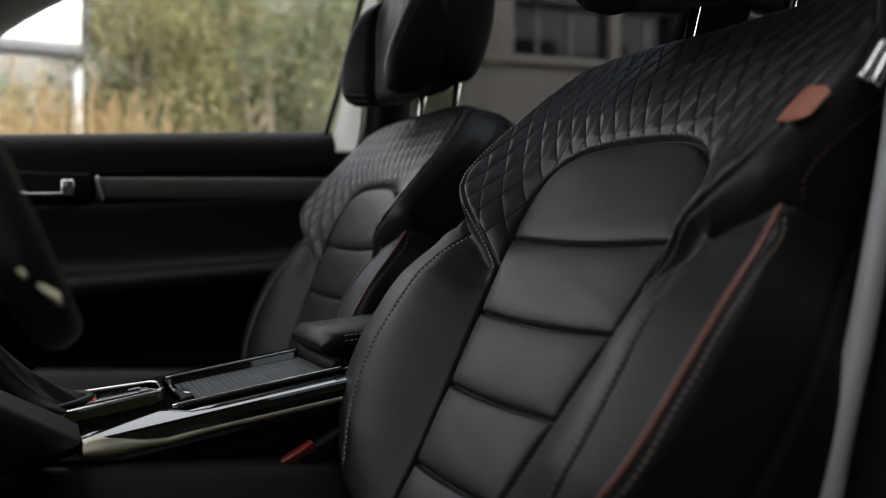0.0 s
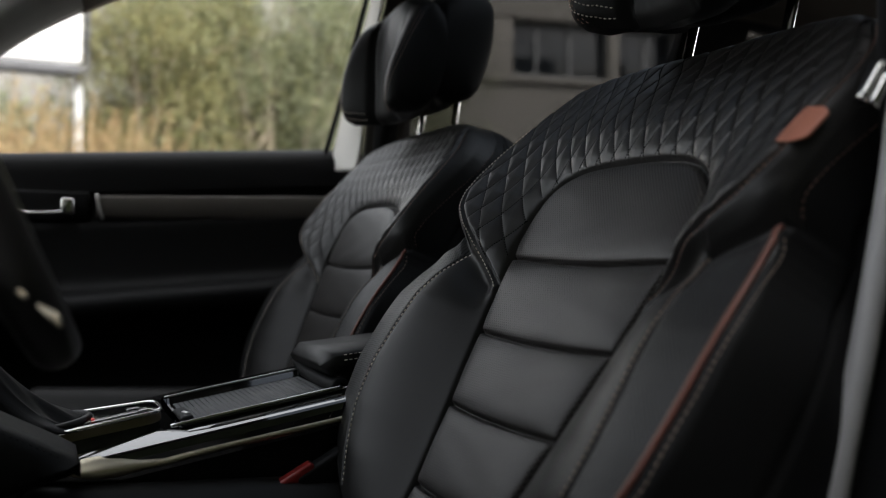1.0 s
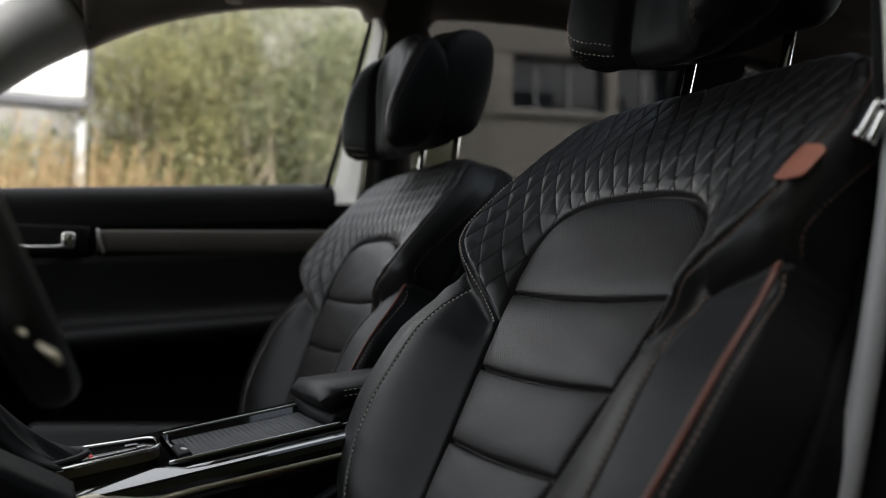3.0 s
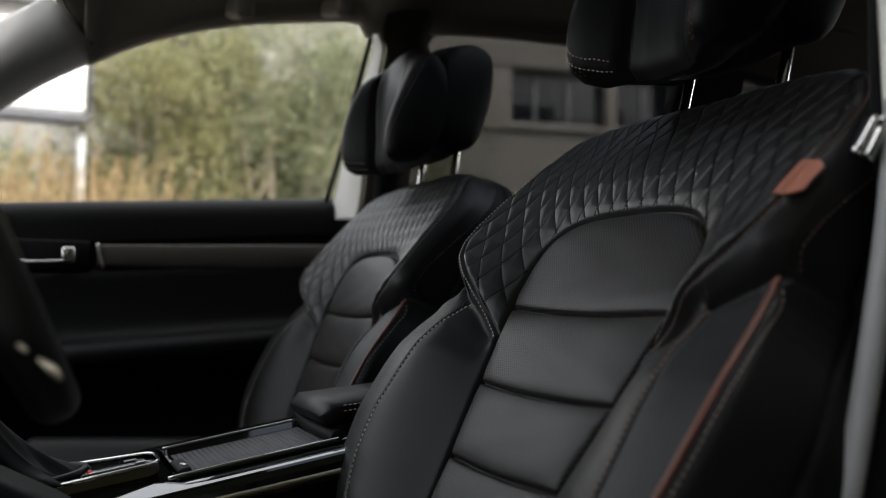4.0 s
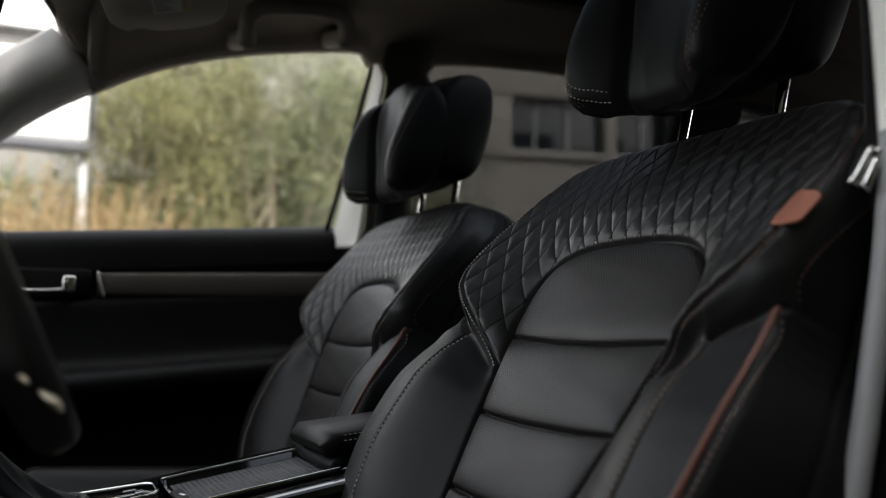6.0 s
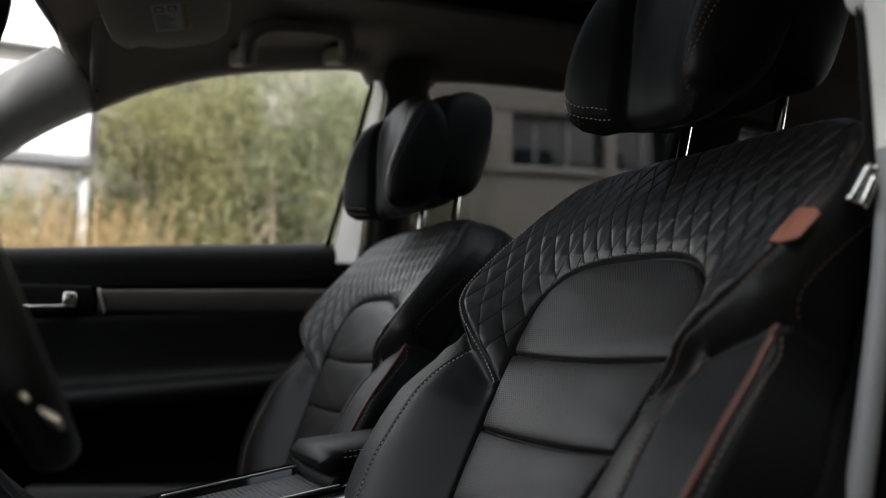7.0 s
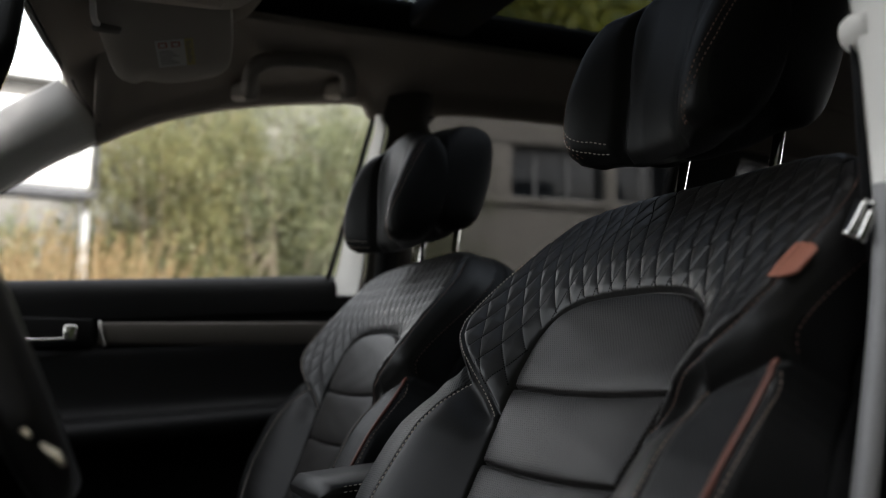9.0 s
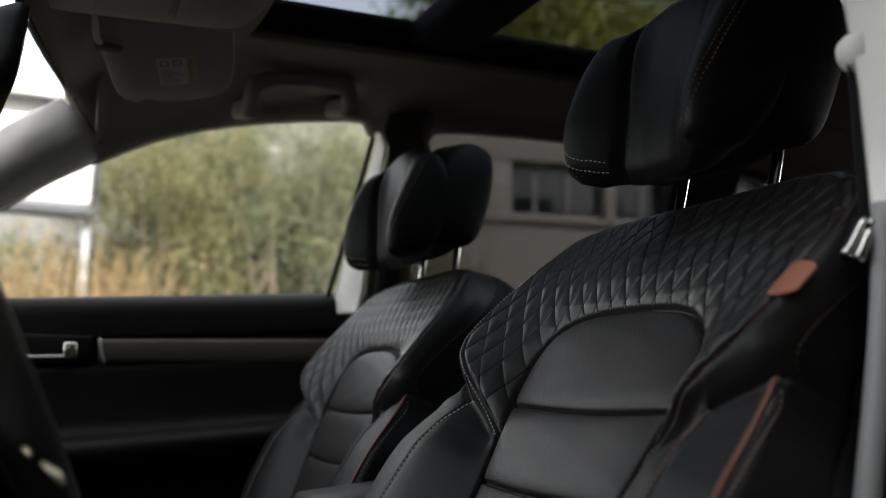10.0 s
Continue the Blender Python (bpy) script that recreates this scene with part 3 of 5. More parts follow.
SEAM_LINE, CREST_LINE, TUCK_LINE = spline(SEAM, 60), spline(CREST, 50), spline(TUCK, 20)
YOKE = np.vstack([SEAM_LINE, [(0, .32)], [(-1e-9, .32)], (SEAM_LINE * (-1, 1))[::-1], [(0, -.048)]])


def step(x, a, b):
    t = np.clip((x - a) / (b - a), 0, 1)
    return t * t * (3 - 2 * t)


def channel_v(u, k):
    return CHANNELS[k] - 0.006 * (1 - (u / 0.13) ** 2)


def raw_height(u, v):
    """The padding's form under the leather, still with its hard steps from panel to panel."""
    s = np.abs(u)
    d_ins, in_ins = poly_distance(u, v, INSERT)
    d_yoke, in_yoke = poly_distance(u, v, YOKE)
    d_seam, _ = poly_distance(s, v, SEAM_LINE, False)
    crest_u = np.interp(-v, [-p[1] for p in CREST], [p[0] for p in CREST])
    ins_u = np.interp(-v, [.015, .105, .19, .27, .35], [.134, .118, .100, .084, .07])
    # lower back with its bolsters
    r = np.clip((s - ins_u) / np.maximum(crest_u - ins_u, .02), 0, 1)
    amp = np.interp(v, [-.35, -.28, -.23, -.18, -.12, -.09, -.06, -.04, .0], [.018, .038, .048, .0512, .0494, .0465, .038, .031, .026])
    low = amp * np.sin(r * math.pi / 2) ** 1.15 - 0.085 * np.clip(s - crest_u, 0, 1) + .0016 * np.sin(np.clip((s - crest_u) / .055, 0, 1) * math.pi)
    # padded yoke round the shoulders
    su = np.interp(v, [p[1] for p in SEAM], [p[0] for p in SEAM])
    edge = np.interp(v, [-.05, -.03, -.01, .01, .03, .05, .08, .12, .16, .20, .29], [.004, .015, .036, .0455, .0495, .047, .040, .028, .0145, .003, -.015])
    roll = np.interp(v, [.10, .15, .20, .25, .29], [0, .001, .008, .022, .042])
    middle = 0.008 * (1 - np.exp(-d_ins / 0.022)) * step(v, .0, .08) * step(-v, -.26, -.16) - roll
    share = np.where(in_yoke, d_ins / (d_ins + d_seam + 1e-9), 1.0)
    high = middle + (edge - middle) * share ** (1.05 + .6 * step(v, .04, .13)) - .55 * np.clip(s - su, 0, 1)
    w = low + (high - low) * np.where(in_yoke, 1, 1 - (1 - step(v, -.025, .03)) * (1 - np.exp(-(d_seam / .024) ** 2)))
    w = np.where(in_ins, 0.0, w)
    return w


CELL = .003


def blurred(grid, sigma):
    """The grid smoothed by that many metres."""
    k = int(3 * sigma / CELL) + 1
    ker = np.exp(-.5 * (np.arange(-k, k + 1) * CELL / sigma) ** 2)
    ker /= ker.sum()
    out = np.pad(grid, k, mode="edge")
    out = np.apply_along_axis(lambda r: np.convolve(r, ker, "valid"), 0, out)
    return np.apply_along_axis(lambda r: np.convolve(r, ker, "valid"), 1, out)


GU, GV = np.arange(-.33, .331, CELL), np.arange(-.41, .341, CELL)
gu, gv = np.meshgrid(GU, GV)
raw = raw_height(gu, gv)
pulled = blurred(((gv > -.055) & (gv < .24) & (np.abs(gu) > .19) & (gu < 0) & ~poly_distance(gu, gv, YOKE)[1]).astype(float), .008)
SOFT = blurred(raw, .0035) * (1 - pulled) + blurred(raw, .011) * pulled


def soft_height(u, v):
    """The smoothed form at any place, from the grid."""
    a, b = np.clip((u - GU[0]) / CELL, 0, len(GU) - 1.001), np.clip((v - GV[0]) / CELL, 0, len(GV) - 1.001)
    i, j = a.astype(int), b.astype(int)
    p, q = a - i, b - j
    return (SOFT[j, i] * (1 - p) + SOFT[j, i + 1] * p) * (1 - q) + (SOFT[j + 1, i] * (1 - p) + SOFT[j + 1, i + 1] * p) * q


def backrest_height(u, v):
    """The leather's height over the seat's plane, with its pads, seams and quilting; and its regions."""
    s = np.abs(u)
    d_out, in_out = poly_distance(u, v, OUTLINE)
    d_ins, in_ins = poly_distance(u, v, INSERT)
    d_yoke, in_yoke = poly_distance(u, v, YOKE)
    d_seam, _ = poly_distance(s, v, SEAM_LINE, False)
    d_crest, _ = poly_distance(s, v, CREST_LINE, False)
    d_tuck, _ = poly_distance(s, v, TUCK_LINE, False)
    crest_u = np.interp(-v, [-p[1] for p in CREST], [p[0] for p in CREST])
    w = soft_height(u, v)
    yoke, insert = in_yoke & ~in_ins, in_ins
    # soft rounding over the outer edge
    rad = np.interp(v, [-.05, .05, .15, .25], [.013, .018, .022, .032])
    d = np.where(in_out, d_out, 0)
    w = w - np.where(d < rad, rad - np.sqrt(np.maximum(rad ** 2 - (rad - d) ** 2, 0)), 0)
    # insert: pads between stitched channels
    gap = np.full(u.shape, 1.0)
    for k in range(len(CHANNELS)):
        gap = np.minimum(gap, np.abs(v - channel_v(u, k)))
    pad = 0.0060 * (1 - np.exp(-gap / 0.009)) * (1 - np.exp(-d_ins / 0.010)) - 0.0050 * np.exp(-(gap / 0.0020) ** 2)
    w = w + np.where(insert, pad, 0)
    w = w - 0.0060 * np.exp(-(d_ins / 0.0030) ** 2)
    # creases in the lower pads
    w = w + np.where(insert, 0.0003 * np.sin(u * 55 + 3 * np.sin(v * 40)) * np.sin(v * 70 + 1.3), 0)
    # quilting
    flat = s - .15 * (v - QUILT_V) * np.minimum(s / .06, 1)
    turns = quilt_phase(flat)
    a, b = turns - .5 + (v - QUILT_V) / QUILT_H, turns - .5 - (v - QUILT_V) / QUILT_H
    wide = QUILT_W + QUILT_WIDEN * s
    size = wide * QUILT_H / np.hypot(wide, QUILT_H)
    d1, d2 = np.abs(a - np.round(a)) * size, np.abs(b - np.round(b)) * size
    dq = np.minimum(d1, d2)
    pillow = (0.0036 - .0015 * step(v, .13, .24)) * (1 - np.exp(-dq / 0.0062)) - 0.0007 * np.exp(-(dq / 0.0011) ** 2)
    fade = 1 - np.exp(-np.minimum(d_seam / 0.006, d_ins / .020))
    w = w + np.where(yoke, pillow * fade, 0)
    # seams
    w = w - 0.0045 * np.exp(-(d_seam / 0.0026) ** 2) + np.where(~yoke & ~insert, 0.0022 * np.exp(-((d_seam - .007) / .006) ** 2), 0)
    below = (v < 0.02) & ~yoke & ~insert
    w = w - np.where(below, 0.0030 * np.exp(-(d_crest / 0.0022) ** 2), 0)
    w = w - np.where((v < .03) & (s > .19), 0.0075 * np.exp(-(d_tuck / 0.0045) ** 2), 0)
    above = (v > np.interp(s, [p[0] for p in TUCK], [p[1] for p in TUCK])) & ~yoke & ~insert & (s > .2)
    w = w + np.where(above, .0030 * np.exp(-((d_tuck - .014) / .008) ** 2), 0)
    tuck_v = np.interp(s, [p[0] for p in TUCK], [p[1] for p in TUCK])
    shoulder = ~yoke & ~insert & ((v > tuck_v) & (s > .16) | (v > -.019) & (s <= .2) | (v > .02))
    strip = ~yoke & ~insert & ~shoulder & (s > crest_u)
    pipe_u = np.interp(-v, [-.014, .0, .03, .06, .09, .12, .15, .20, .24, .29], [.2515, .2540, .2600, .267, .273, .2745, .2735, .268, .252, .216])
    rim = ~yoke & ~insert & (s > pipe_u) & (v < .018)
    code = np.select([insert, yoke, rim, shoulder & (u > 0), shoulder, strip & (u > 0), strip, u > 0], [0, 1, 20, 2, 3, 4, 5, 6], 7)
    if insert.any():
        band = np.zeros(u.shape, int)
        for k in range(len(CHANNELS)):
            band += (v < channel_v(u, k)).astype(int)
        code = np.where(insert, 10 + band, code)
    return w, code


def seat_place(u, v, w):
    return np.asarray(u)[..., None] * EU + np.asarray(v)[..., None] * EV + np.asarray(w)[..., None] * EW


def add_uv(me, uv_of_vert):
    layer = me.uv_layers.new(name="UVMap")
    idx = np.empty(len(me.loops), int)
    me.loops.foreach_get("vertex_index", idx)
    layer.data.foreach_set("uv", np.asarray(uv_of_vert, float)[idx].ravel())


def vertex_normals(co, quads):
    n = np.zeros_like(co)
    a, b, c, d = (co[quads[:, i]] for i in range(4))
    f = np.cross(c - a, d - b)
    for i in range(4):
        np.add.at(n, quads[:, i], f)
    return n / np.maximum(np.linalg.norm(n, axis=1), 1e-12)[:, None]


def sheet_part(name, co, quads, nor, uv, pick, material, parent, label="", at=AT):
    """The picked quads of a fine sheet as one part that keeps the whole sheet's shading."""
    q = quads[pick]
    used, inv = np.unique(q, return_inverse=True)
    me = bpy.data.meshes.new(name)
    m = len(used)
    me.vertices.add(m)
    me.vertices.foreach_set("co", (co[used] + at).ravel())
    q = inv.reshape(-1, 4)
    me.loops.add(q.size)
    me.loops.foreach_set("vertex_index", q.ravel().astype(np.int32))
    me.polygons.add(len(q))
    me.polygons.foreach_set("loop_start", np.arange(0, q.size, 4, dtype=np.int32))
    me.update(calc_edges=True)
    add_uv(me, uv[used])
    ob = finish(name, me, material, parent, label)
    me.normals_split_custom_set_from_vertices([tuple(x) for x in nor[used]])
    return ob


def stitches(curve, normal, length=0.0042, gap=0.0022, r=0.0007, lift=0.0006):
    """One row of sewn stitches along a curve of dense places."""
    c = np.asarray(curve, float)
    dist = np.r_[0, np.cumsum(np.linalg.norm(np.diff(c, axis=0), axis=1))]
    starts = np.arange(0.001, dist[-1] - length, length + gap)
    verts, faces = [], []
    at = lambda s, arr: np.stack([np.interp(s, dist, arr[:, i]) for i in range(3)], 1)
    A, B, N = at(starts, c), at(starts + length, c), at(starts + length / 2, np.asarray(normal, float))
    T = B - A
    T /= np.maximum(np.linalg.norm(T, axis=1), 1e-9)[:, None]
    S = np.cross(T, N)
    S /= np.maximum(np.linalg.norm(S, axis=1), 1e-9)[:, None]
    ring = [(0.0, -0.4, .35), (.25, .6, 1.0), (.75, .6, 1.0), (1.0, -0.4, .35)]
    vs = []
    for f, h, k in ring:
        mid = A + (B - A) * f + N * (lift * h + 0.0002)
        vs += [mid + S * r * k, mid + N * r * k, mid - S * r * k, mid - N * r * k]
    V = np.stack(vs, 1)
    base = []
    for i in range(3):
        for k in range(4):
            base.append((i * 4 + k, i * 4 + (k + 1) % 4, i * 4 + 4 + (k + 1) % 4, i * 4 + 4 + k))
    base += [(3, 2, 1, 0), (12, 13, 14, 15)]
    F = (np.array(base)[None] + (np.arange(len(starts)) * 16)[:, None, None]).reshape(-1, 4)
    return V.reshape(-1, 3), F


def stitch_part(name, rows, material, parent, label=""):
    V, F, o = [], [], 0
    for v, f in rows:
        V.append(v)
        F.append(f + o)
        o += len(v)
    ob = finish(name, mesh_of(name, np.vstack(V), np.vstack(F)), material, parent, label)
    ob["kind"] = "stuff"
    return ob


def on_leather(uv, lift=0.0):
    """Places and normals on the backrest along a line in u, v."""
    uv = np.asarray(uv, float)
    e = 0.0015
    w = backrest_height(uv[:, 0], uv[:, 1])[0]
    wu = (backrest_height(uv[:, 0] + e, uv[:, 1])[0] - backrest_height(uv[:, 0] - e, uv[:, 1])[0]) / (2 * e)
    wv = (backrest_height(uv[:, 0], uv[:, 1] + e)[0] - backrest_height(uv[:, 0], uv[:, 1] - e)[0]) / (2 * e)
    n = EW[None] - np.clip(wu, -2, 2)[:, None] * EU - np.clip(wv, -2, 2)[:, None] * EV
    n /= np.linalg.norm(n, axis=1)[:, None]
    return seat_place(uv[:, 0], uv[:, 1], w) + AT + lift * n, n


def offset_line(line, d):
    p = np.asarray(line, float)
    t = np.gradient(p, axis=0)
    t /= np.linalg.norm(t, axis=1)[:, None]
    return p + d * np.stack([t[:, 1], -t[:, 0]], 1)


SHOULDER_EDGE = []


def build_backrest(seat, res=560):
    n, m = res, int(res * 1.16)
    a, b = np.meshgrid(np.linspace(-1, 1, n), np.linspace(-1, 1, m))
    rho = np.maximum(np.abs(a), np.abs(b))
    ang = np.arctan2(a, b)
    mid = np.array((0.0, -0.05))
    rel = OUTLINE - mid
    oa = np.arctan2(rel[:, 0], rel[:, 1])
    order = np.argsort(oa)
    oa, orr = oa[order], np.linalg.norm(rel, axis=1)[order]
    # spread the square's own corners over the outline's
    k = np.arctan2(.26, .30)
    warp = np.interp(np.abs(ang), [0, math.pi / 4, 3 * math.pi / 4, math.pi], [0, k, math.pi - np.arctan2(.25, .30), math.pi]) * np.sign(ang)
    R = np.interp(warp, oa, orr, period=2 * math.pi) * rho
    u, v = mid[0] + R * np.sin(warp), mid[1] + R * np.cos(warp)
    w, code = backrest_height(u, v)
    co = seat_place(u, v, w).reshape(-1, 3)
    uv = np.stack([u.ravel(), v.ravel()], 1)
    idx = np.arange(n * m).reshape(m, n)
    quads = np.stack([idx[:-1, :-1], idx[:-1, 1:], idx[1:, 1:], idx[1:, :-1]], -1).reshape(-1, 4)
    uc, vc = u.ravel()[quads].mean(1), v.ravel()[quads].mean(1)
    code = backrest_height(uc, vc)[1]
    # the side wall, wrapped back from the edge
    ring = np.r_[idx[0, :-1], idx[:-1, -1], idx[-1, :0:-1], idx[:0:-1, 0]]
    e = uv[ring] - mid
    out = e / np.linalg.norm(e, axis=1)[:, None]
    ew = w.ravel()[ring]
    rows, last = [], ring
    depth = np.r_[np.linspace(.003, .11, 34), .118, .122]
    grow = lambda d: 0.010 * np.sin(min(d / .11, 1) * math.pi * .8) - 0.0035 * math.exp(-((d - .048) / .003) ** 2) - .25 * max(d - .108, 0)
    start = len(co)
    extra, euv = [], []
    for d in depth:
        p = uv[ring] + out * grow(d)
        extra.append(seat_place(p[:, 0], p[:, 1], ew + (-.118 - ew) * (d / .122) ** .9))
        euv.append(np.stack([p[:, 0] + np.sign(p[:, 0]) * d, p[:, 1]], 1))
    co = np.vstack([co] + extra)
    uv = np.vstack([uv] + euv)
    wall, L = [], len(ring)
    prev = ring
    for i in range(len(depth)):
        cur = start + i * L + np.arange(L)
        wall.append(np.stack([prev, np.roll(prev, -1), np.roll(cur, -1), cur], -1)[:, ::-1])
        prev = cur
    wall = np.concatenate(wall)
    allq = np.vstack([quads, wall])
    nor = vertex_normals(co, allq)
    if nor[idx[m // 2, n // 2]] @ EW < 0:
        allq, nor = allq[:, ::-1], -nor
    ev = uv[ring][:, 1]
    turn = np.interp(ev, [-.01, .0, .03, .07, .13, .2, .26], [0, 0, 0, .003, .009, .018, .024])     # where the shoulder's leather ends
    mid_d = np.repeat(np.r_[0, depth[:-1]] + np.diff(np.r_[0, depth]) / 2, L)
    on_side = np.tile(turn, len(depth)) > mid_d
    eu = np.tile(uv[ring][:, 0], len(depth))
    code = np.r_[code, np.where(on_side, np.where(eu > 0, 2, 3), 20)]
    near = np.where((uv[ring][:, 0] < -.2) & (ev > .022) & (ev < .215))[0]
    near = near[np.argsort(ev[near])]
    layers = np.stack([co[ring]] + extra)
    at_d = np.r_[0, depth]
    edge = np.array([[np.interp(turn[i] + .001, at_d, layers[:, i, c]) for c in range(3)] for i in near]) + AT
    for _ in range(3):
        edge[5:-5] = sum(edge[k:len(edge) - 10 + k] for k in range(11)) / 11
    side_n = np.tile(np.array((-.25, -.95, .1)), (len(edge), 1))
    SHOULDER_EDGE[:] = [edge, side_n]
    back = part("backrest", bm_of([AT + seat_place(np.array(x), np.array(y), np.array(z)) for x, y, z in
                                   [(s * 0.22, t, k) for k in (-.06, -.13) for s, t in ((-1, -.34), (1, -.34), (1, .2), (-1, .2))]],
                                  [(0, 1, 2, 3), (7, 6, 5, 4), (0, 4, 5, 1), (1, 5, 6, 2), (2, 6, 7, 3), (3, 7, 4, 0)]), VINYL, seat,
                "upright seat back in black leather")
    names = {1: ("quilted_yoke", NAPPA, "black leather quilted in stitched diamonds"), 2: ("shoulder_panel", LEATHER, ""), 3: ("shoulder_panel", LEATHER, ""),
             4: ("bolster_edge", PERF_EDGE, "perforated leather strip"), 5: ("bolster_edge", PERF_EDGE, "perforated leather strip"), 6: ("bolster", LEATHER, ""), 7: ("bolster", LEATHER, ""), 20: ("side_panel", VINYL, "")}
    for k in range(5):
        names[10 + k] = ("insert_pad", PERF, "perforated leather pad")
    for c, (nm, mt, lb) in names.items():
        pick = code == c
        if pick.any():
            sheet_part(nm, co, allq, nor, uv, pick, mt, back, lb)
    return back


def build_seat_trim(seat, back):
    rows_light, rows_dark, rows_tan, rows_quilt = [], [], [], []
    for s in (1, -1):
        seam_row = stitches(*on_leather(offset_line(spline(SEAM[:-1], 400), .0042) * (s, 1)), length=.0036, gap=.0021, r=.0008 if s > 0 else .00055)
        crest_row = stitches(*on_leather(offset_line(spline(CREST, 400), .0035) * (s, 1)), length=.0038, gap=.0022, r=.0008)
        if s > 0:
            rows_light += [seam_row, crest_row]
        else:
            rows_dark.append(seam_row)
            rows_tan.append(crest_row)
        if s > 0:
            continue
        pipe, _ = on_leather(spline([(.2500, .011), (.2520, -.006), (.2580, -.03), (.265, -.06), (.271, -.09), (.2725, -.12), (.2715, -.15), (.266, -.20), (.250, -.24), (.214, -.29)], 90) * (s, 1), .0018)
        for _ in range(4):
            pipe[5:-5] = sum(pipe[k:len(pipe) - 10 + k] for k in range(11)) / 11
        part("piping", tube(pipe, .0026, 8, smooth_path=False), PIPE, back, "rust-coloured leather piping")
        line, nn = on_leather(spline([(.2545, .004), (.2590, -.012), (.2635, -.03), (.2715, -.06), (.2775, -.09), (.279, -.12), (.278, -.15), (.2725, -.20), (.2565, -.24), (.220, -.29)], 300) * (s, 1))
        rows_tan.append(stitches(line, nn, length=.0040, gap=.0024, r=.0006))
    stitch_part("stitching", [stitches(*SHOULDER_EDGE, length=.0040, gap=.0024, r=.0006, lift=.0008)], THREAD_DARK, back, "dark rust sewn seam")
    stitch_part("stitching", rows_light, THREAD, back, "beige sewn seam")
    stitch_part("stitching", rows_tan, THREAD_TAN, back, "tan sewn seam")
    stitch_part("stitching", rows_dark, THREAD_RED, back, "rust sewn seam")
    # the quilting's thread
    for fam in (1, -1):
        for k in range(-22, 23):
            t = np.linspace(-.05, .285, 340)
            q = k + .5 - fam * (t - QUILT_V) / QUILT_H
            u0 = np.sign(q) * quilt_place(np.abs(q))
            u = u0
            for _ in range(12):
                u = np.sign(u0) * (np.abs(u0) + .15 * (t - QUILT_V) * np.minimum(np.abs(u) / .06, 1))
            _, inside = poly_distance(u, t, YOKE)
            d_ins, hole = poly_distance(u, t, INSERT)
            d_out, within = poly_distance(u, t, OUTLINE)
            ok = inside & ~hole & within & (d_out > .006) & (d_ins > .004)
            run = []
            for i, good in enumerate(list(ok) + [False]):
                if good:
                    run.append(i)
                elif run:
                    if len(run) > 12:
                        rows_quilt.append(stitches(*on_leather(np.stack([u[run], t[run]], 1)), length=.0021, gap=.0011, r=.0008, lift=.0003))
                    run = []
    stitch_part("quilting_thread", rows_quilt, THREAD_BLACK, back, "black thread in the quilting")


HV = np.array((math.sin(radians(15)), 0, math.cos(radians(15))))
# side outline of the headrest's wing and of its middle, in x, z: front face from below, over the top, down the rear, back along the bottom
WING_OUT = [(.565, 1.356), (.548, 1.370), (.548, 1.400), (.563, 1.440), (.596, 1.490), (.626, 1.527), (.648, 1.541), (.662, 1.537)] + [(.671, 1.523), (.680, 1.540), (.702, 1.556),
        (.732, 1.553), (.750, 1.528), (.743, 1.466), (.722, 1.402), (.704, 1.374), (.680, 1.366), (.655, 1.368), (.640, 1.378), (.628, 1.366), (.600, 1.355)]
WING = [(.565, 1.356), (.546, 1.370), (.541, 1.400), (.548, 1.440), (.570, 1.490), (.599, 1.529), (.634, 1.546), (.658, 1.540), (.671, 1.523), (.680, 1.540), (.702, 1.556),
        (.732, 1.553), (.750, 1.528), (.743, 1.466), (.722, 1.402), (.704, 1.374), (.680, 1.366), (.655, 1.368), (.640, 1.378), (.628, 1.366), (.600, 1.355)]
MIDDLE = [(.606, 1.348), (.596, 1.366), (.597, 1.400), (.605, 1.445), (.618, 1.500), (.634, 1.548), (.652, 1.566), (.666, 1.562), (.674, 1.545), (.683, 1.556), (.700, 1.566),
          (.722, 1.556), (.736, 1.525), (.732, 1.460), (.716, 1.400), (.702, 1.372), (.686, 1.362), (.670, 1.360), (.656, 1.366), (.646, 1.356), (.628, 1.350)]
deeper = lambda o: [(x + .32 * max(x - .672, 0), z) for x, z in o]
WING_OUT, WING, MIDDLE = deeper(WING_OUT), deeper(WING), deeper(MIDDLE)
HALF_HEAD = 0.128


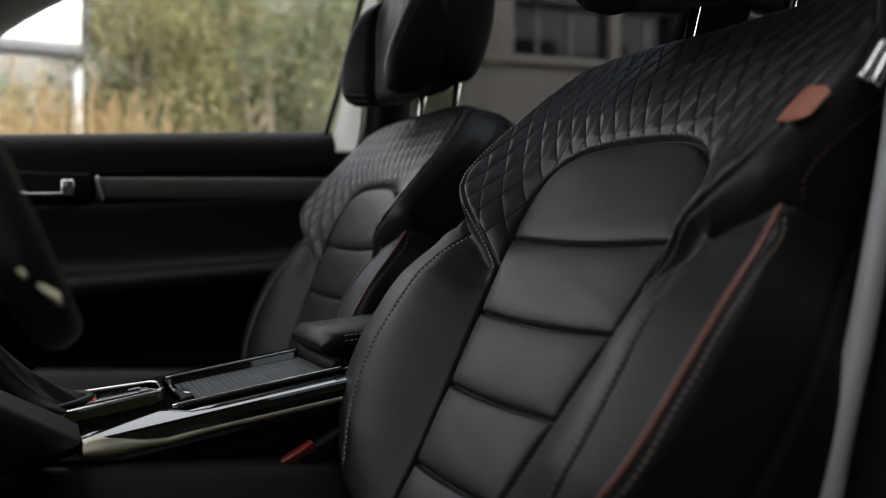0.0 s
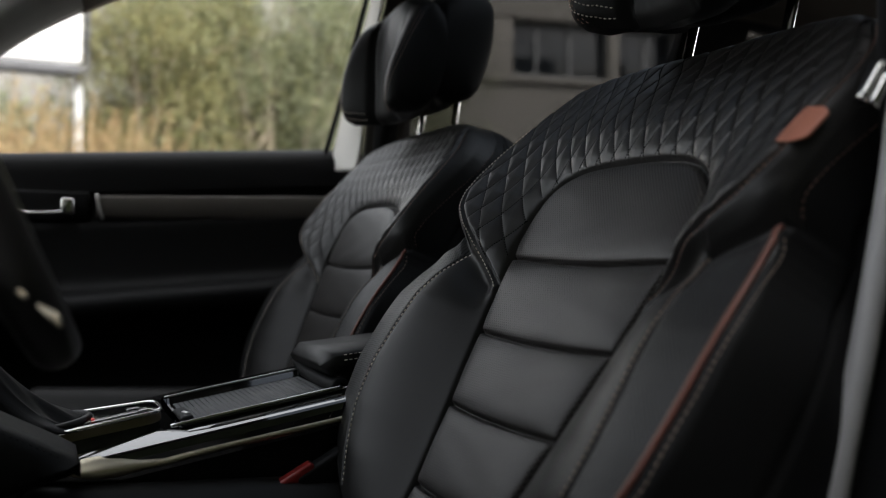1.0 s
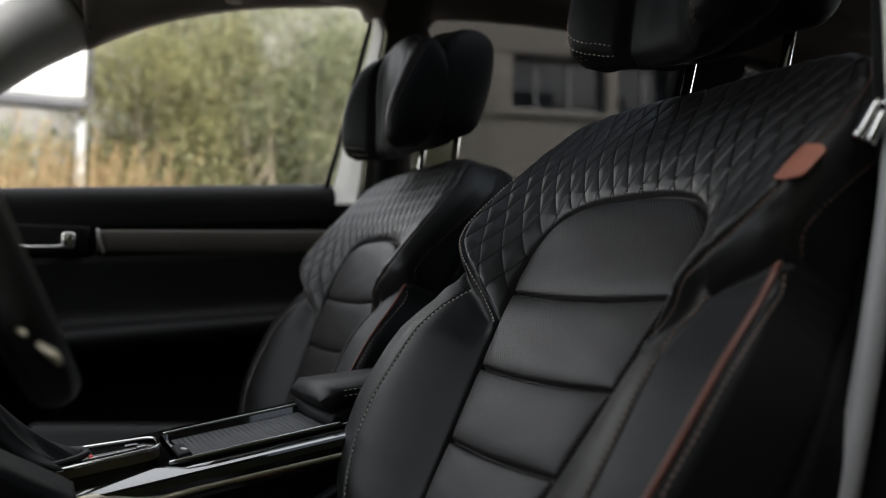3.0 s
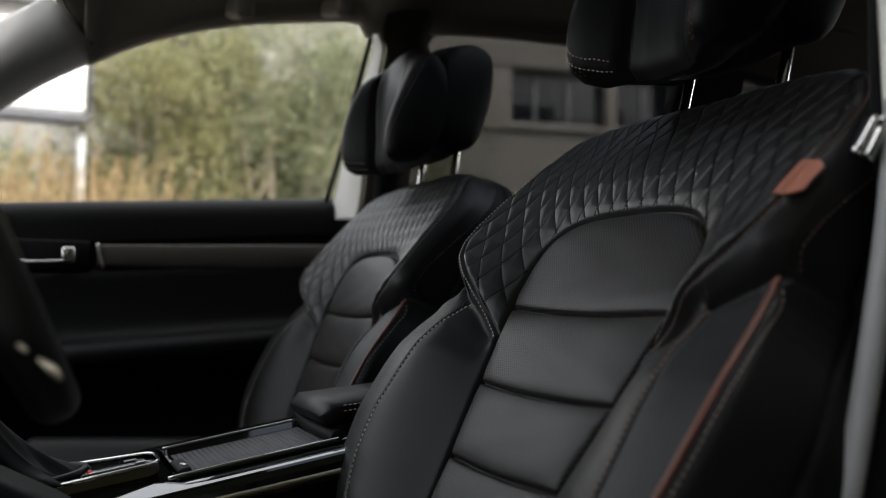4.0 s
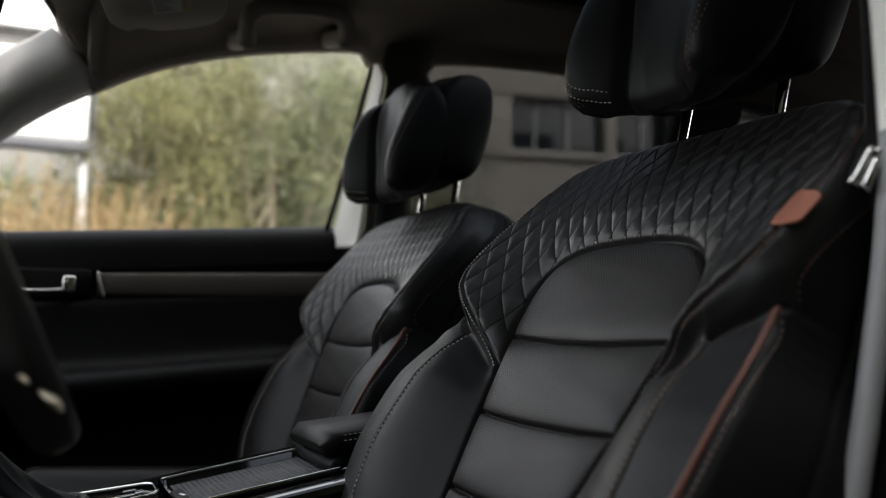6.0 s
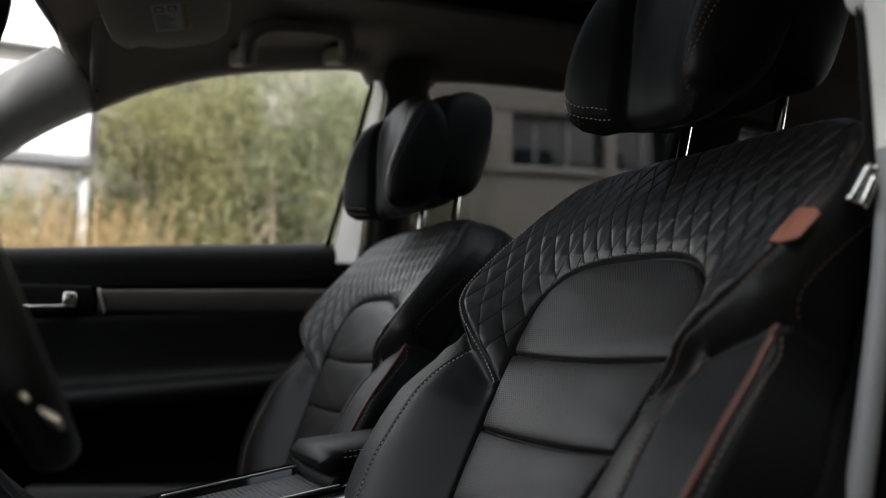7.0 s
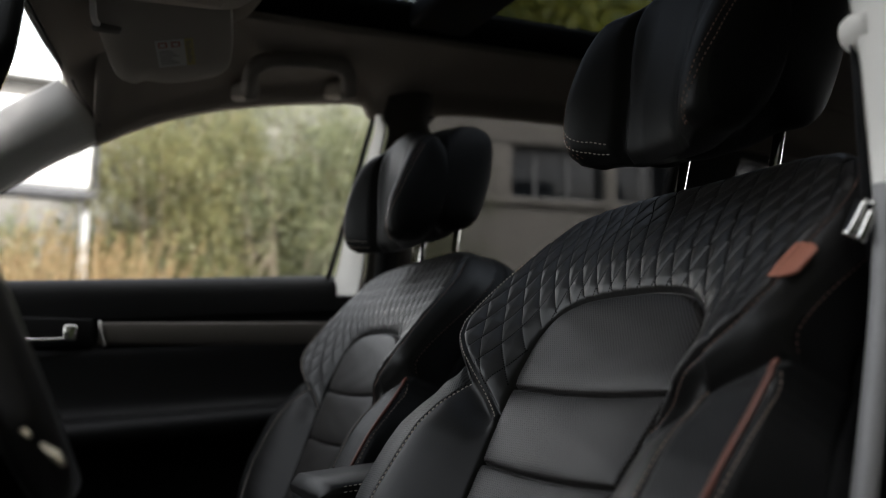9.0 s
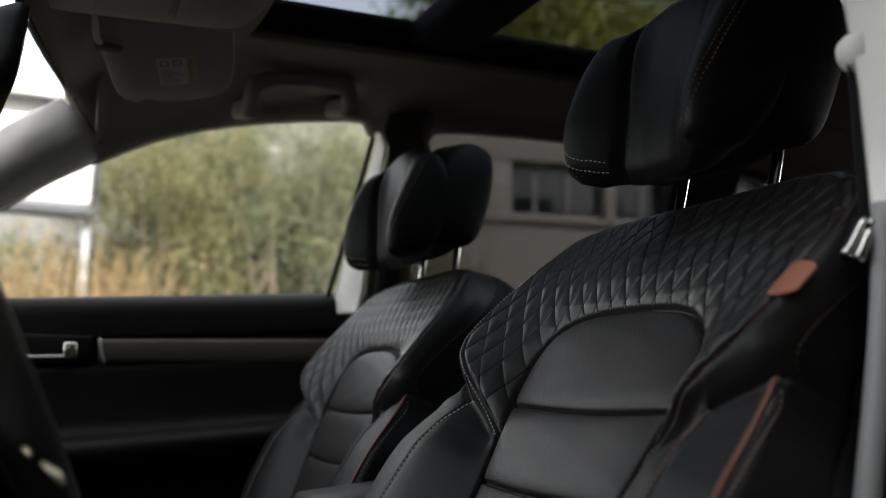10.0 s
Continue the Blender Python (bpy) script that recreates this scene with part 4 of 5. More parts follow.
def build_headrest(seat):
    """Winged headrest: a front cushion on a rear shell, with a crease beside each wing."""
    n, m = 220, 150
    wing_in, wing_out, middle = (np.array(spline(list(o) + [o[0]], n + 1)[:-1]) for o in (WING, WING_OUT, MIDDLE))
    tt = np.linspace(-1, 1, m)
    us = HALF_HEAD * np.sign(tt) * (1 - (1 - np.abs(tt)) ** 1.6)
    rows = []
    lap = np.arange(n) / n * 21
    crease = np.interp(lap, [.5, 1.7, 2.4, 4.1, 5.3], [.048, .045, .045, .051, .056])
    front = np.clip((.640 - wing_in[:, 0]) / .05, 0, 1)
    for u in us:
        k = abs(u)
        wing = wing_in if u > 0 else wing_out
        blend = float(step(np.array(k), .02, .098 if u > 0 else .112))
        ring = middle * (1 - blend) + wing * blend
        ring[:, 0] += (.012 if u > 0 else .002) * front * np.exp(-((k - crease) / .0045) ** 2)
        mid = ring.mean(0)
        fall = max(0.0, (k - .088) / (HALF_HEAD - .088))
        size = max(1 - fall ** 3.2, 0.0) ** .42
        ring = mid + (ring - mid) * max(size, .002)
        ring[:, 0] += .012 * fall * front * size
        rows.append(np.stack([ring[:, 0], np.full(n, SEAT_AT[1] + u), ring[:, 1]], 1))
    G = np.array(rows)
    co = G.reshape(-1, 3)
    idx = np.arange(n * m).reshape(m, n)
    nxt = np.roll(idx, -1, axis=1)
    quads = np.stack([idx[:-1], nxt[:-1], nxt[1:], idx[1:]], -1).reshape(-1, 4)
    nor = vertex_normals(co, quads)
    if (nor * (co - co.mean(0))).sum() < 0:
        quads, nor = quads[:, ::-1], -nor
    N = nor.reshape(m, n, 3)
    head = part("headrest", tube([(.66, SEAT_AT[1] - .05, 1.44), (.66, SEAT_AT[1] + .05, 1.44)], .03, 8, 4), VINYL, seat, "winged headrest in black leather")
    uc = co[:, 1:] - AT[1:]
    ring_at = np.tile(np.arange(n), m)
    cut_top, cut_low = int(n * 8.2 / 21), int(n * 18.2 / 21)
    qa = ring_at[quads].max(1)
    is_rear = (qa > cut_top) & (qa < cut_low)
    cu = (co[:, 1] - SEAT_AT[1])[quads].mean(1)
    for nm, pick, mt, lb in (("front_cushion", ~is_rear & (np.abs(cu) < .1135), MATT, ""), ("rear_shell", is_rear, VINYL, "black vinyl rear shell"),
                             ("side_panel", ~is_rear & (cu >= .1135), VINYL, "black vinyl side"), ("side_panel", ~is_rear & (cu <= -.1135), VINYL, "black vinyl side")):
        sheet_part(nm, co, quads, nor, uc, pick, mt, head, lb, at=np.zeros(3))
    col = lambda u: int(np.argmin(np.abs(us - u)))
    for s in (1, -1):
        a = slice(int(n * .35 / 21), int(n * 6.2 / 21))
        for shift in (.0, .0060):
            line = [(col(s * (np.interp(i / n * 21, [.35, .6, 1.4, 2.8, 6], [.088, .092, .106, .1125, .1125]) - shift)), i) for i in range(a.start, a.stop)]
            g, h = np.array([G[q] for q in line]), np.array([N[q] for q in line])
            g[3:-3] = sum(g[k:len(g) - 6 + k] for k in range(7)) / 7
            stitch_part("stitching", [stitches(g, h, length=.004, gap=.0024, r=.0005, lift=.0012)], THREAD_RED, head, "rust sewn seam")
        for r in ((.55, .95) if s > 0 else ()):
            js = [j for j in range(m) if .054 < s * us[j] < HALF_HEAD - .0015]
            ii = [int(n * (r + 2.3 * ((us[j] - .054) / (HALF_HEAD - .054)) ** 3) / 21) for j in js]
            g, h = G[js, ii], N[js, ii]
            g[2:-2] = sum(g[k:len(g) - 4 + k] for k in range(5)) / 5
            stitch_part("stitching", [stitches(g, h, length=.0032, gap=.0019, r=.0007)], THREAD, head, "beige sewn seam")
    for s in (1, -1):
        base = np.array((0.683, 0.723 + s * .073, 1.310))
        p = part("headrest_post", tube([base - .03 * HV, base + .10 * HV], .0060, 14, 6), CHROME, seat, "chromed steel headrest post")
        part("collar", tube([base - .006 * HV, base + .006 * HV], [.013, .011], 14, 4), PLASTIC, p)


def build_cushion(seat):
    """Seat base: a long pad between two raised side bolsters."""
    x0, x1, half = -.02, .52, .265
    n, m = 70, 60
    X, S = np.meshgrid(np.linspace(0, 1, n), np.linspace(-1, 1, m))
    s = np.abs(S)
    z = .80 + .035 * (1 - X) + .045 * step(s, .55, .82) - .09 * step(s, .86, 1.0) ** 2 - .10 * (1 - step(X, 0, .10)) ** 2
    z -= .006 * np.exp(-((s - .56) / .02) ** 2)
    x = x0 + (x1 - x0) * X - .04 * (1 - s ** 2) * (1 - X)
    y = SEAT_AT[1] + half * S
    verts = np.stack([x, y, z], -1).reshape(-1, 3)
    idx = np.arange(n * m).reshape(m, n)
    faces = [tuple(q) for q in np.stack([idx[:-1, :-1], idx[:-1, 1:], idx[1:, 1:], idx[1:, :-1]], -1).reshape(-1, 4)]
    ring = np.r_[idx[0, :-1], idx[:-1, -1], idx[-1, :0:-1], idx[:0:-1, 0]]
    low = verts[ring].copy()
    low[:, 2] = .66
    allv = np.vstack([verts, low])
    L = len(ring)
    for i in range(L):
        faces.append((ring[i], ring[(i + 1) % L], len(verts) + (i + 1) % L, len(verts) + i))
    bm = bm_of(allv, faces)
    bmesh.ops.recalc_face_normals(bm, faces=bm.faces)
    part("seat_cushion", bm, LEATHER, seat, "black leather seat base")
    part("seat_base", box((.42, .44, .16), .02, (.27, SEAT_AT[1], .60)), PLASTIC, seat)


seat = empty("front_seat", "black leather driver's seat with quilted shoulders and rust piping", "car seat", "front seats", at=SEAT_AT)
back = build_backrest(seat)
build_seat_trim(seat, back)
build_headrest(seat)
build_cushion(seat)
other = copy_thing(seat, pose(SEAT_AT[0] + .012, SEAT_AT[1] + ROW_GAP, SEAT_AT[2] - .012))
hinge_at = AT + EV * .16
upright = pose(*hinge_at, 0, -7.0) @ pose(*(-hinge_at))       # the passenger's back stands steeper
for ch in other.children:
    if not ch.name.startswith(("seat_cushion", "seat_base")):
        ch.matrix_basis = upright @ ch.matrix_basis
other["label"] = "black leather passenger seat with quilted shoulders beside the far door"


def tag_sheet():
    """A short leather tab sewn flat over the outer shoulder seam, bent round the edge."""
    n, m, bend = 30, 14, .045
    line = spline([(-.2425, .068), (-.2445, .090), (-.2445, .114)], n)
    base, nn = on_leather(line, .0040)
    base[:, :] = spline(base[::6], n)
    rings = []
    for i in range(n):
        f = i / (n - 1)
        wide = .029 - .013 * max(0, 1 - f / .25) ** 2 - .006 * max(0, (f - .82) / .18) ** 2
        slant = .010 * f
        row = []
        for thick in (.0, .0021):
            xs = np.linspace(-.005, wide - .011, m)
            for x in (xs if thick else xs[::-1]):
                a = max(x, 0) / bend
                row.append(base[i] + EU * (-bend * math.sin(a) + max(-x, 0)) + EW * (-bend * (1 - math.cos(a)) + thick) - EV * x * .12)
        rings.append(row)
    bm = loft(rings)
    ob = part("leather_tab", bm, ORANGE, back, "terracotta leather tab")
    row = base[1:-1] + EW * .0026 - EU * .003
    stitch_part("tab_thread", [stitches(row, nn[1:-1], length=.003, gap=.0018, r=.0005)], THREAD_RED, ob)


tag_sheet()

# ---- inside the car ----
def con_z(x):
    return .915 + .16 * (x - .17)


def build_console():
    con = empty("centre_console", "black centre console with glossy top and champagne side strip", "console", at=(.2, 1.08, .45))
    xs = np.linspace(-.35, .75, 46)
    prof = lambda x: [(.968, .45), (.966, .70), (.962, con_z(x) - .060), (.960, con_z(x) - .030), (.966, con_z(x) - .012), (.975, con_z(x) - .006), (1.225, con_z(x) - .006), (1.236, con_z(x) - .02), (1.232, .70), (1.228, .45)]
    part("body", loft([[(x, y, z) for y, z in prof(x)] for x in xs]), PLASTIC, con, "matt black lower console")
    # glossy deck
    face = lambda x: float(np.interp(x, [-.2, .045, .07, .095, .135, .150, .165, .19, .40], [.004, .004, .009, .018, .031, .024, .010, .006, .005]))
    deck = loft([[(x, .9575, con_z(x) - .030), (x, .9585, con_z(x) - .012), (x, .961, con_z(x) - .005), (x, .965, con_z(x) - .003), (x, .965 + face(x), con_z(x) - .003 + .20 * face(x)), (x, .967 + face(x), con_z(x) - .002 + .20 * face(x)), (x, .972 + face(x), con_z(x) + .0005), (x, 1.215, con_z(x) + .001), (x, 1.226, con_z(x) - .006)] for x in np.linspace(-.20, .40, 60)], closed=False)
    bmesh.ops.solidify(deck, geom=deck.faces[:], thickness=.003)
    part("deck", deck, PIANO, con, "glossy black deck", smooth=False)
    # champagne strip along the driver's side: broad at the front, slim at the rear
    rings = []
    for x in np.linspace(.044, .42, 60):
        at = [.044, .053, .062, .075, .094, .116, .138, .167, .42]
        hgt = np.interp(x, at, [.004, .013, .019, .0215, .0200, .0130, .0098, .0100, .0100])
        top = con_z(x) - np.interp(x, at, [.006, .002, .001, .002, .006, .013, .0170, .0165, .020])
        out = np.interp(x, [.044, .075, .12, .2], [.012, .012, .004, 0])
        rings.append([(x, .9675, top), (x, .9605, top - hgt * .10), (x, .9595 - out * .5, top - hgt * .45), (x, .9605 - out, top - hgt * .85), (x, .964 - out * .8, top - hgt)] + [(x, .968, top - hgt), (x, .968, top)])
    for r in rings:
        r[1:4] = [(x, y - .006 * s, z) for (x, y, z), s in zip(r[1:4], (.5, .8, .5))]
    part("side_strip", loft(rings), GOLD, con, "champagne satin metal strip")
    # tray with a ribbed roller cover
    tray = part("tray", loft([[(x, .992, con_z(x) + .001), (x, .994, con_z(x) + .005), (x, .998, con_z(x) + .005), (x, 1.002, con_z(x) - .004), (x, 1.138, con_z(x) - .004), (x, 1.142, con_z(x) + .008), (x, 1.150, con_z(x) + .009), (x, 1.154, con_z(x) + .001)] for x in np.linspace(.162, .352, 20)]), PIANO, con, "black surround of the roller cover")
    for k in range(26):
        x = .176 + .0062 * k
        slat = box((.00615, .132, .004), .0010, (x, 1.070, con_z(x) - .0005), (0, -9, 0), 2)
        part("slat", slat, RIB, tray)
    part("pull_tab", box((.016, .060, .010), .004, (.171, 1.045, con_z(.171) + .003), (0, -9, 0)), PLASTIC, tray)
    part("pull_mark", box((.004, .012, .002), .0008, (.172, 1.035, con_z(.172) + .0086), (0, -9, 20)), SATIN, tray)
    part("tray_trim", tube([(x, .9955, con_z(x) + .0055) for x in np.linspace(.150, .345, 12)], .0022, 8, 30), CHROME, tray, "thin bright edge")
    part("tray_trim", tube([(x, 1.147, con_z(x) + .0095) for x in np.linspace(.165, .345, 12)], .0016, 8, 30), SATIN, tray, "thin bright edge")
    # selector panel in a bright frame, standing proud of the deck
    base = lambda x, y=1.05: .909 + .158 * (x - .012) + .05 * (y - 1.02)
    outline = [(-.16, 1.020), (-.05, 1.020), (.05, 1.020), (.11, 1.020), (.132, 1.0212), (.1405, 1.026), (.1440, 1.036), (.1450, 1.050), (.1438, 1.066), (.138, 1.075), (.12, 1.081), (.055, 1.100), (-.02, 1.118), (-.16, 1.125)]
    ring = spline(outline, 70)
    rim = loft([[(x, y, base(x, y)), (x, y, base(x, y) + .004)] for x, y in ring], closed=False)
    panel = loft([[(x, y, base(x, y) - .03) for x, y in ring], [(x, y, base(x, y) - .001) for x, y in ring]])
    rim.free()
    sel = part("selector_panel", panel, PIANO, con, "glossy black selector panel")
    part("panel_frame", tube([(x, y, base(x, y)) for x, y in ring], .0024, 10, 90), CHROME, sel, "bright metal frame")
    wide = lambda x, y, k: (.05 + (x - .05) * (1 + .3 * k), 1.06 + (y - 1.06) * (1 + k))
    # the faint gold reflection under the frame is put into the skirt's colour
    part("panel_skirt", loft([[(*wide(x, y, .02), base(x, y) - .002) for x, y in ring], [(*wide(x, y, .06), base(x, y) - .011) for x, y in ring]], closed=False, caps=False), REFLECTED_GOLD, sel, "skirt in the colour of a gold reflection")
    part("panel_foot", loft([[(*wide(x, y, .04), base(x, y) - .010) for x, y in ring], [(*wide(x, y, .02), con_z(x) - .004) for x, y in ring]], closed=False, caps=False), PIANO, sel)
    for x, y, a, b in ((.091, 1.043, .020, .010), (.113, 1.043, .016, .010), (.127, 1.048, .010, .014), (.118, 1.062, .014, .008)):
        part("button", box((a, b, .0016), .0006, (x, y, base(x, y) - .0004), (3, -9, 0), 2), GLOSSGREY, sel, "flush grey button")
    part("park_button", box((.008, .010, .002), .0007, (.068, 1.044, base(.068, 1.044)), (3, -9, 0), 2), SATIN, sel, "pale park button")
    lit = bpy.data.materials.new("red_indicator")
    lit.use_nodes = True
    lb = lit.node_tree.nodes["Principled BSDF"]
    lb.inputs["Base Color"].default_value = (.30, .03, .03, 1)
    lb.inputs["Emission Color"].default_value = (1, .06, .05, 1)
    lb.inputs["Emission Strength"].default_value = .03
    part("indicator", box((.004, .006, .002), .0008, (.0745, 1.044, base(.0745, 1.044) + .0015), (8, -2, 0)), lit, sel, "small red light")
    # armrest box
    arm = part("armrest_bin", box((.28, .18, .08), .012, (.535, 1.095, con_z(.49) - .046), (0, -6, 0)), PLASTIC, con)
    hinge = tube([(.352, 1.02, .944), (.346, 1.06, .946), (.346, 1.12, .948), (.345, 1.165, .958)], .011, 12, 24)
    part("latch", hinge, PLASTIC, con, "rounded black latch under the armrest")
    rows = []
    for k, f in enumerate(np.linspace(0, 1, 26)):
        x = .330 + .33 * f
        nose = min(f / .03, 1) ** .5
        top = .972 + .010 * nose + .10 * (x - .322) * .9
        low = top - .010 - .018 * nose
        y0, y1 = 1.022 + .012 * (1 - nose), 1.172 - .010 * (1 - nose)
        rows.append([(x, y0 + .010, low), (x, y0 + .001, low + .006), (x, y0, (low + top) / 2), (x, y0 + .001, top - .004), (x, y0 + .006, top), (x, (y0 + y1) / 2, top + .002),
                     (x, y1 - .006, top), (x, y1 - .001, top - .004), (x, y1, (low + top) / 2), (x, y1 - .001, low + .006), (x, y1 - .010, low)])
    lid = part("armrest_lid", loft(rows), LEATHER, con, "padded black leather armrest")
    R = np.array(rows)
    nrm = np.tile(np.array((0, -.6, .8)), (26, 1))
    c1, c2 = R[2:, 3] + (0, 0, .001), R[2:, 3] * .5 + R[2:, 2] * .5
    stitch_part("stitching", [stitches(c1, nrm[2:], r=.0007)], THREAD, lid, "beige sewn seam")
    stitch_part("stitching", [stitches(c2 - (0, .001, 0), np.tile(np.array((0, -1., 0)), (24, 1)), r=.0007)], THREAD, lid, "beige sewn seam")
    # gear boot and lever
    rings = []
    for f in np.linspace(0, 1, 26):
        cx, cz, r = .036 - .090 * f, .914 + .098 * f ** 1.7, .036 * (1 - f) ** 1.3 + .015
        ripple = (1 - f) * min(f * 8, 1)
        rings.append([(cx + r * (1 + ripple * (.22 * math.sin(5 * a + 4 * f) + .12 * math.sin(11 * a - 9 * f))) * math.cos(a), 1.064 + r * (1 + .16 * ripple * math.sin(7 * a + 2 * f)) * math.sin(a), cz + .006 * ripple * math.sin(3 * a)) for a in np.linspace(0, 2 * math.pi, 48, endpoint=False)])
    boot = part("gear_boot", loft(rings), VINYL, con, "folded black leather boot")
    collar = [(.036 + .035 * math.cos(a), 1.064 + .036 * math.sin(a), .917 + .16 * .035 * math.cos(a)) for a in np.linspace(0, 2 * math.pi, 41)]
    part("boot_collar", tube(collar, .0045, 8, 60), LEATHER, boot, "rolled leather collar")
    part("boot_clip", box((.003, .006, .004), .001, (.0725, 1.060, .921)), SATIN, boot, "small bright clip")
    part("gear_lever", tube([(-.058, 1.07, 1.00), (-.075, 1.07, 1.06), (-.08, 1.07, 1.10)], [.016, .014, .024], 14, 12), PLASTIC, con)
    return con


build_console()

# padded side wing of the console beside the driver's knee
wing = loft([[(x, .884, z0), (x, .880, z0 + .008), (x, .886, z1 - .010), (x, .896, z1), (x, .965, z1 + .004), (x, .972, z0)]
             for x, z0, z1 in [(-.30, .80, 1.09), (-.15, .84, 1.015), (-.06, .872, .971), (-.013, .886, .946), (.014, .893, .931), (.040, .899, .9165), (.050, .9035, .910), (.053, .905, .908)]])
knee = tagged(part("knee_pad", wing, VINYL), "stitched black leather pad beside the console", "knee pad")
twin = knee.data.copy()
for v in twin.vertices:
    v.co.y, v.co.z = 2 * MID_Y - v.co.y, v.co.z - .022
twin.flip_normals()
tagged(new("knee_pad", twin), "black leather pad on the console's passenger side", "knee pad")
line = np.array([(x, .8935, z + .0006) for x, z in [(-.30, 1.085), (-.15, 1.011), (-.06, .967), (-.013, .942), (.014, .927), (.040, .9125)]])
stitch_part("stitching", [stitches(spline(line, 80), np.tile(np.array((0, -.7, .7)), (80, 1)), r=.0006)], VINYL, knee)
tagged(part("dash_lower", box((.30, .62, .22), .05, (-.47, .66, .86), (0, 12, 0)), PLASTIC), "black knee panel under the steering wheel", "dashboard", kind="structure")


def build_wheel():
    tilt = radians(25)
    c = np.array((-.050, .723, 1.200))
    ax = np.array((math.cos(tilt), 0, math.sin(tilt)))          # towards the driver
    up = np.array((-math.sin(tilt), 0, math.cos(tilt)))
    sw = empty("steering_wheel", "black leather steering wheel with satin spoke trim", "steering wheel", at=tuple(c))
    rad, path = .180, []
    n, m = 110, 20
    rings = []
    for a in np.linspace(0, 2 * math.pi, n, endpoint=False):
        o = math.cos(a) * up + math.sin(a) * EU
        grip = .0155 + .0025 * max(0, math.sin(a) ** 6)
        rings.append([c + rad * o + grip * (math.cos(b) * o * .95 + math.sin(b) * ax * 1.15) for b in np.linspace(0, 2 * math.pi, m, endpoint=False)])
    rings.append(rings[0])
    bm = loft(rings, caps=False)
    bmesh.ops.remove_doubles(bm, verts=bm.verts, dist=1e-5)
    part("rim", bm, node_mat("worn_rim_leather", (0.014, 0.0135, 0.013), 0.34, grain=0.0001, grain_scale=700, spec=0.55), sw, "black leather rim")
    hub = loft([[c + h * ax + r * (math.cos(a) * up * 1.0 + math.sin(a) * EU * 1.15) for a in np.linspace(0, 2 * math.pi, 40, endpoint=False)] for h, r in ((-.06, .05), (-.05, .075), (-.015, .08), (.0, .074), (.006, .055), (.008, .0005))])
    part("hub", hub, PLASTIC, sw)
    for ang, wide in ((90, .030), (-90, .030), (180, .034)):
        a = radians(ang)
        o = math.cos(a) * up + math.sin(a) * EU
        q = np.cross(ax, o)
        prof = lambda r, h, w, t: [c + r * o + h * ax + w * math.cos(b) * q + t * math.sin(b) * ax for b in np.linspace(0, 2 * math.pi, 14, endpoint=False)]
        sp = part("spoke", loft([prof(.05, -.02, wide * 1.3, .014), prof(.09, -.022, wide, .012), (prof(.13, -.014, wide * .9, .010)), prof(.172, -.004, wide * 1.05, .009)]), PLASTIC, sw)
        for sd in (1, -1):
            part("spoke_trim", tube([c + .080 * o - .006 * ax + sd * wide * .75 * q, c + .125 * o + .0 * ax + sd * wide * .7 * q, c + .165 * o + .006 * ax + sd * wide * .95 * q], [.004, .0065, .004], 10, 18), SATIN, sp, "satin metal trim")
        if ang == 180:
            for pts, rr in (([(-.0019, .576, 1.0892), (.0012, .5735, 1.0860), (.0045, .571, 1.0830)], [.0016, .0036, .0022]), ([(.0110, .567, 1.0785), (.0165, .563, 1.0742), (.0200, .561, 1.0712), (.0230, .559, 1.0670)], [.0022, .0040, .0052, .0028])):
                part("rim_inlay", tube(pts, rr, 12, 20, flat=.6), GOLD, sp, "satin metal inlay")
    return sw


build_wheel()
tagged(part("steering_column", tube([(-.12, .723, 1.145), (-.45, .723, .98)], [.05, .075], 18, 6), PLASTIC), "black plastic steering column shroud", "steering column")

# buckle between seat and console
bk = empty("belt_buckle", "black seat belt buckle with red release button", "seat belt buckle", at=(.30, .94, .84))
ax_b = (0, -28, 0)
part("housing", box((.075, .022, .040), .006, (.3125, .940, .863), ax_b), PLASTIC, bk)
part("release_button", box((.044, .016, .015), .004, (.2745, .9385, .863), ax_b), RED, bk, "red plastic button")
part("stalk", tube([(.334, .940, .852), (.40, .938, .80), (.45, .935, .72), (.46, .93, .60)], [.012, .013, .013, .014], 10, 20), PLASTIC, bk)

# ---- overhead ----
vis = empty("sun_visor", "folded-up grey cloth sun visor with printed warning sticker", "sun visor", at=(.17, 1.45, 1.66))
VZ = lambda x, y: 1.665 + .10 * (x - .05) - .30 * (y - 1.26)
v_out = [(.054, 1.300), (.058, 1.340), (.072, 1.380), (.100, 1.468), (.116, 1.502), (.142, 1.518), (.158, 1.508), (.200, 1.512), (.262, 1.492), (.286, 1.464), (.285, 1.420), (.266, 1.335), (.252, 1.288), (.235, 1.272), (.150, 1.272), (.075, 1.280)]
vo = arc_outline(v_out, 100)
cx, cy = .17, 1.39
body = loft([[(cx + (x - cx) * k, cy + (y - cy) * k, VZ(cx + (x - cx) * k, cy + (y - cy) * k) + h) for x, y in vo] for k, h in ((.95, .016), (.992, .013), (1.0, .007), (.992, .001), (.965, -.001), (.6, -.002), (.1, -.002))])
VISOR = node_mat("grey_visor_vinyl", (.29, .26, .23), .8, grain=.0003, grain_scale=600, vary=.05, spec=.2)
part("panel", body, VISOR, vis)
part("pivot_rod", tube([(.058, 1.300, VZ(.058, 1.30) + .004), (.064, 1.345, VZ(.064, 1.345) - .003), (.074, 1.368, VZ(.074, 1.368) - .002)], .005, 10, 14), GREY_TRIM, vis)
GREY_CLIP = node_mat("dark_grey_clip", (.10, .09, .08), .7)
part("pivot_clip", box((.042, .016, .012), .004, (.084, 1.369, VZ(.084, 1.369) - .002), (-16, -6, 12)), GREY_CLIP, vis)
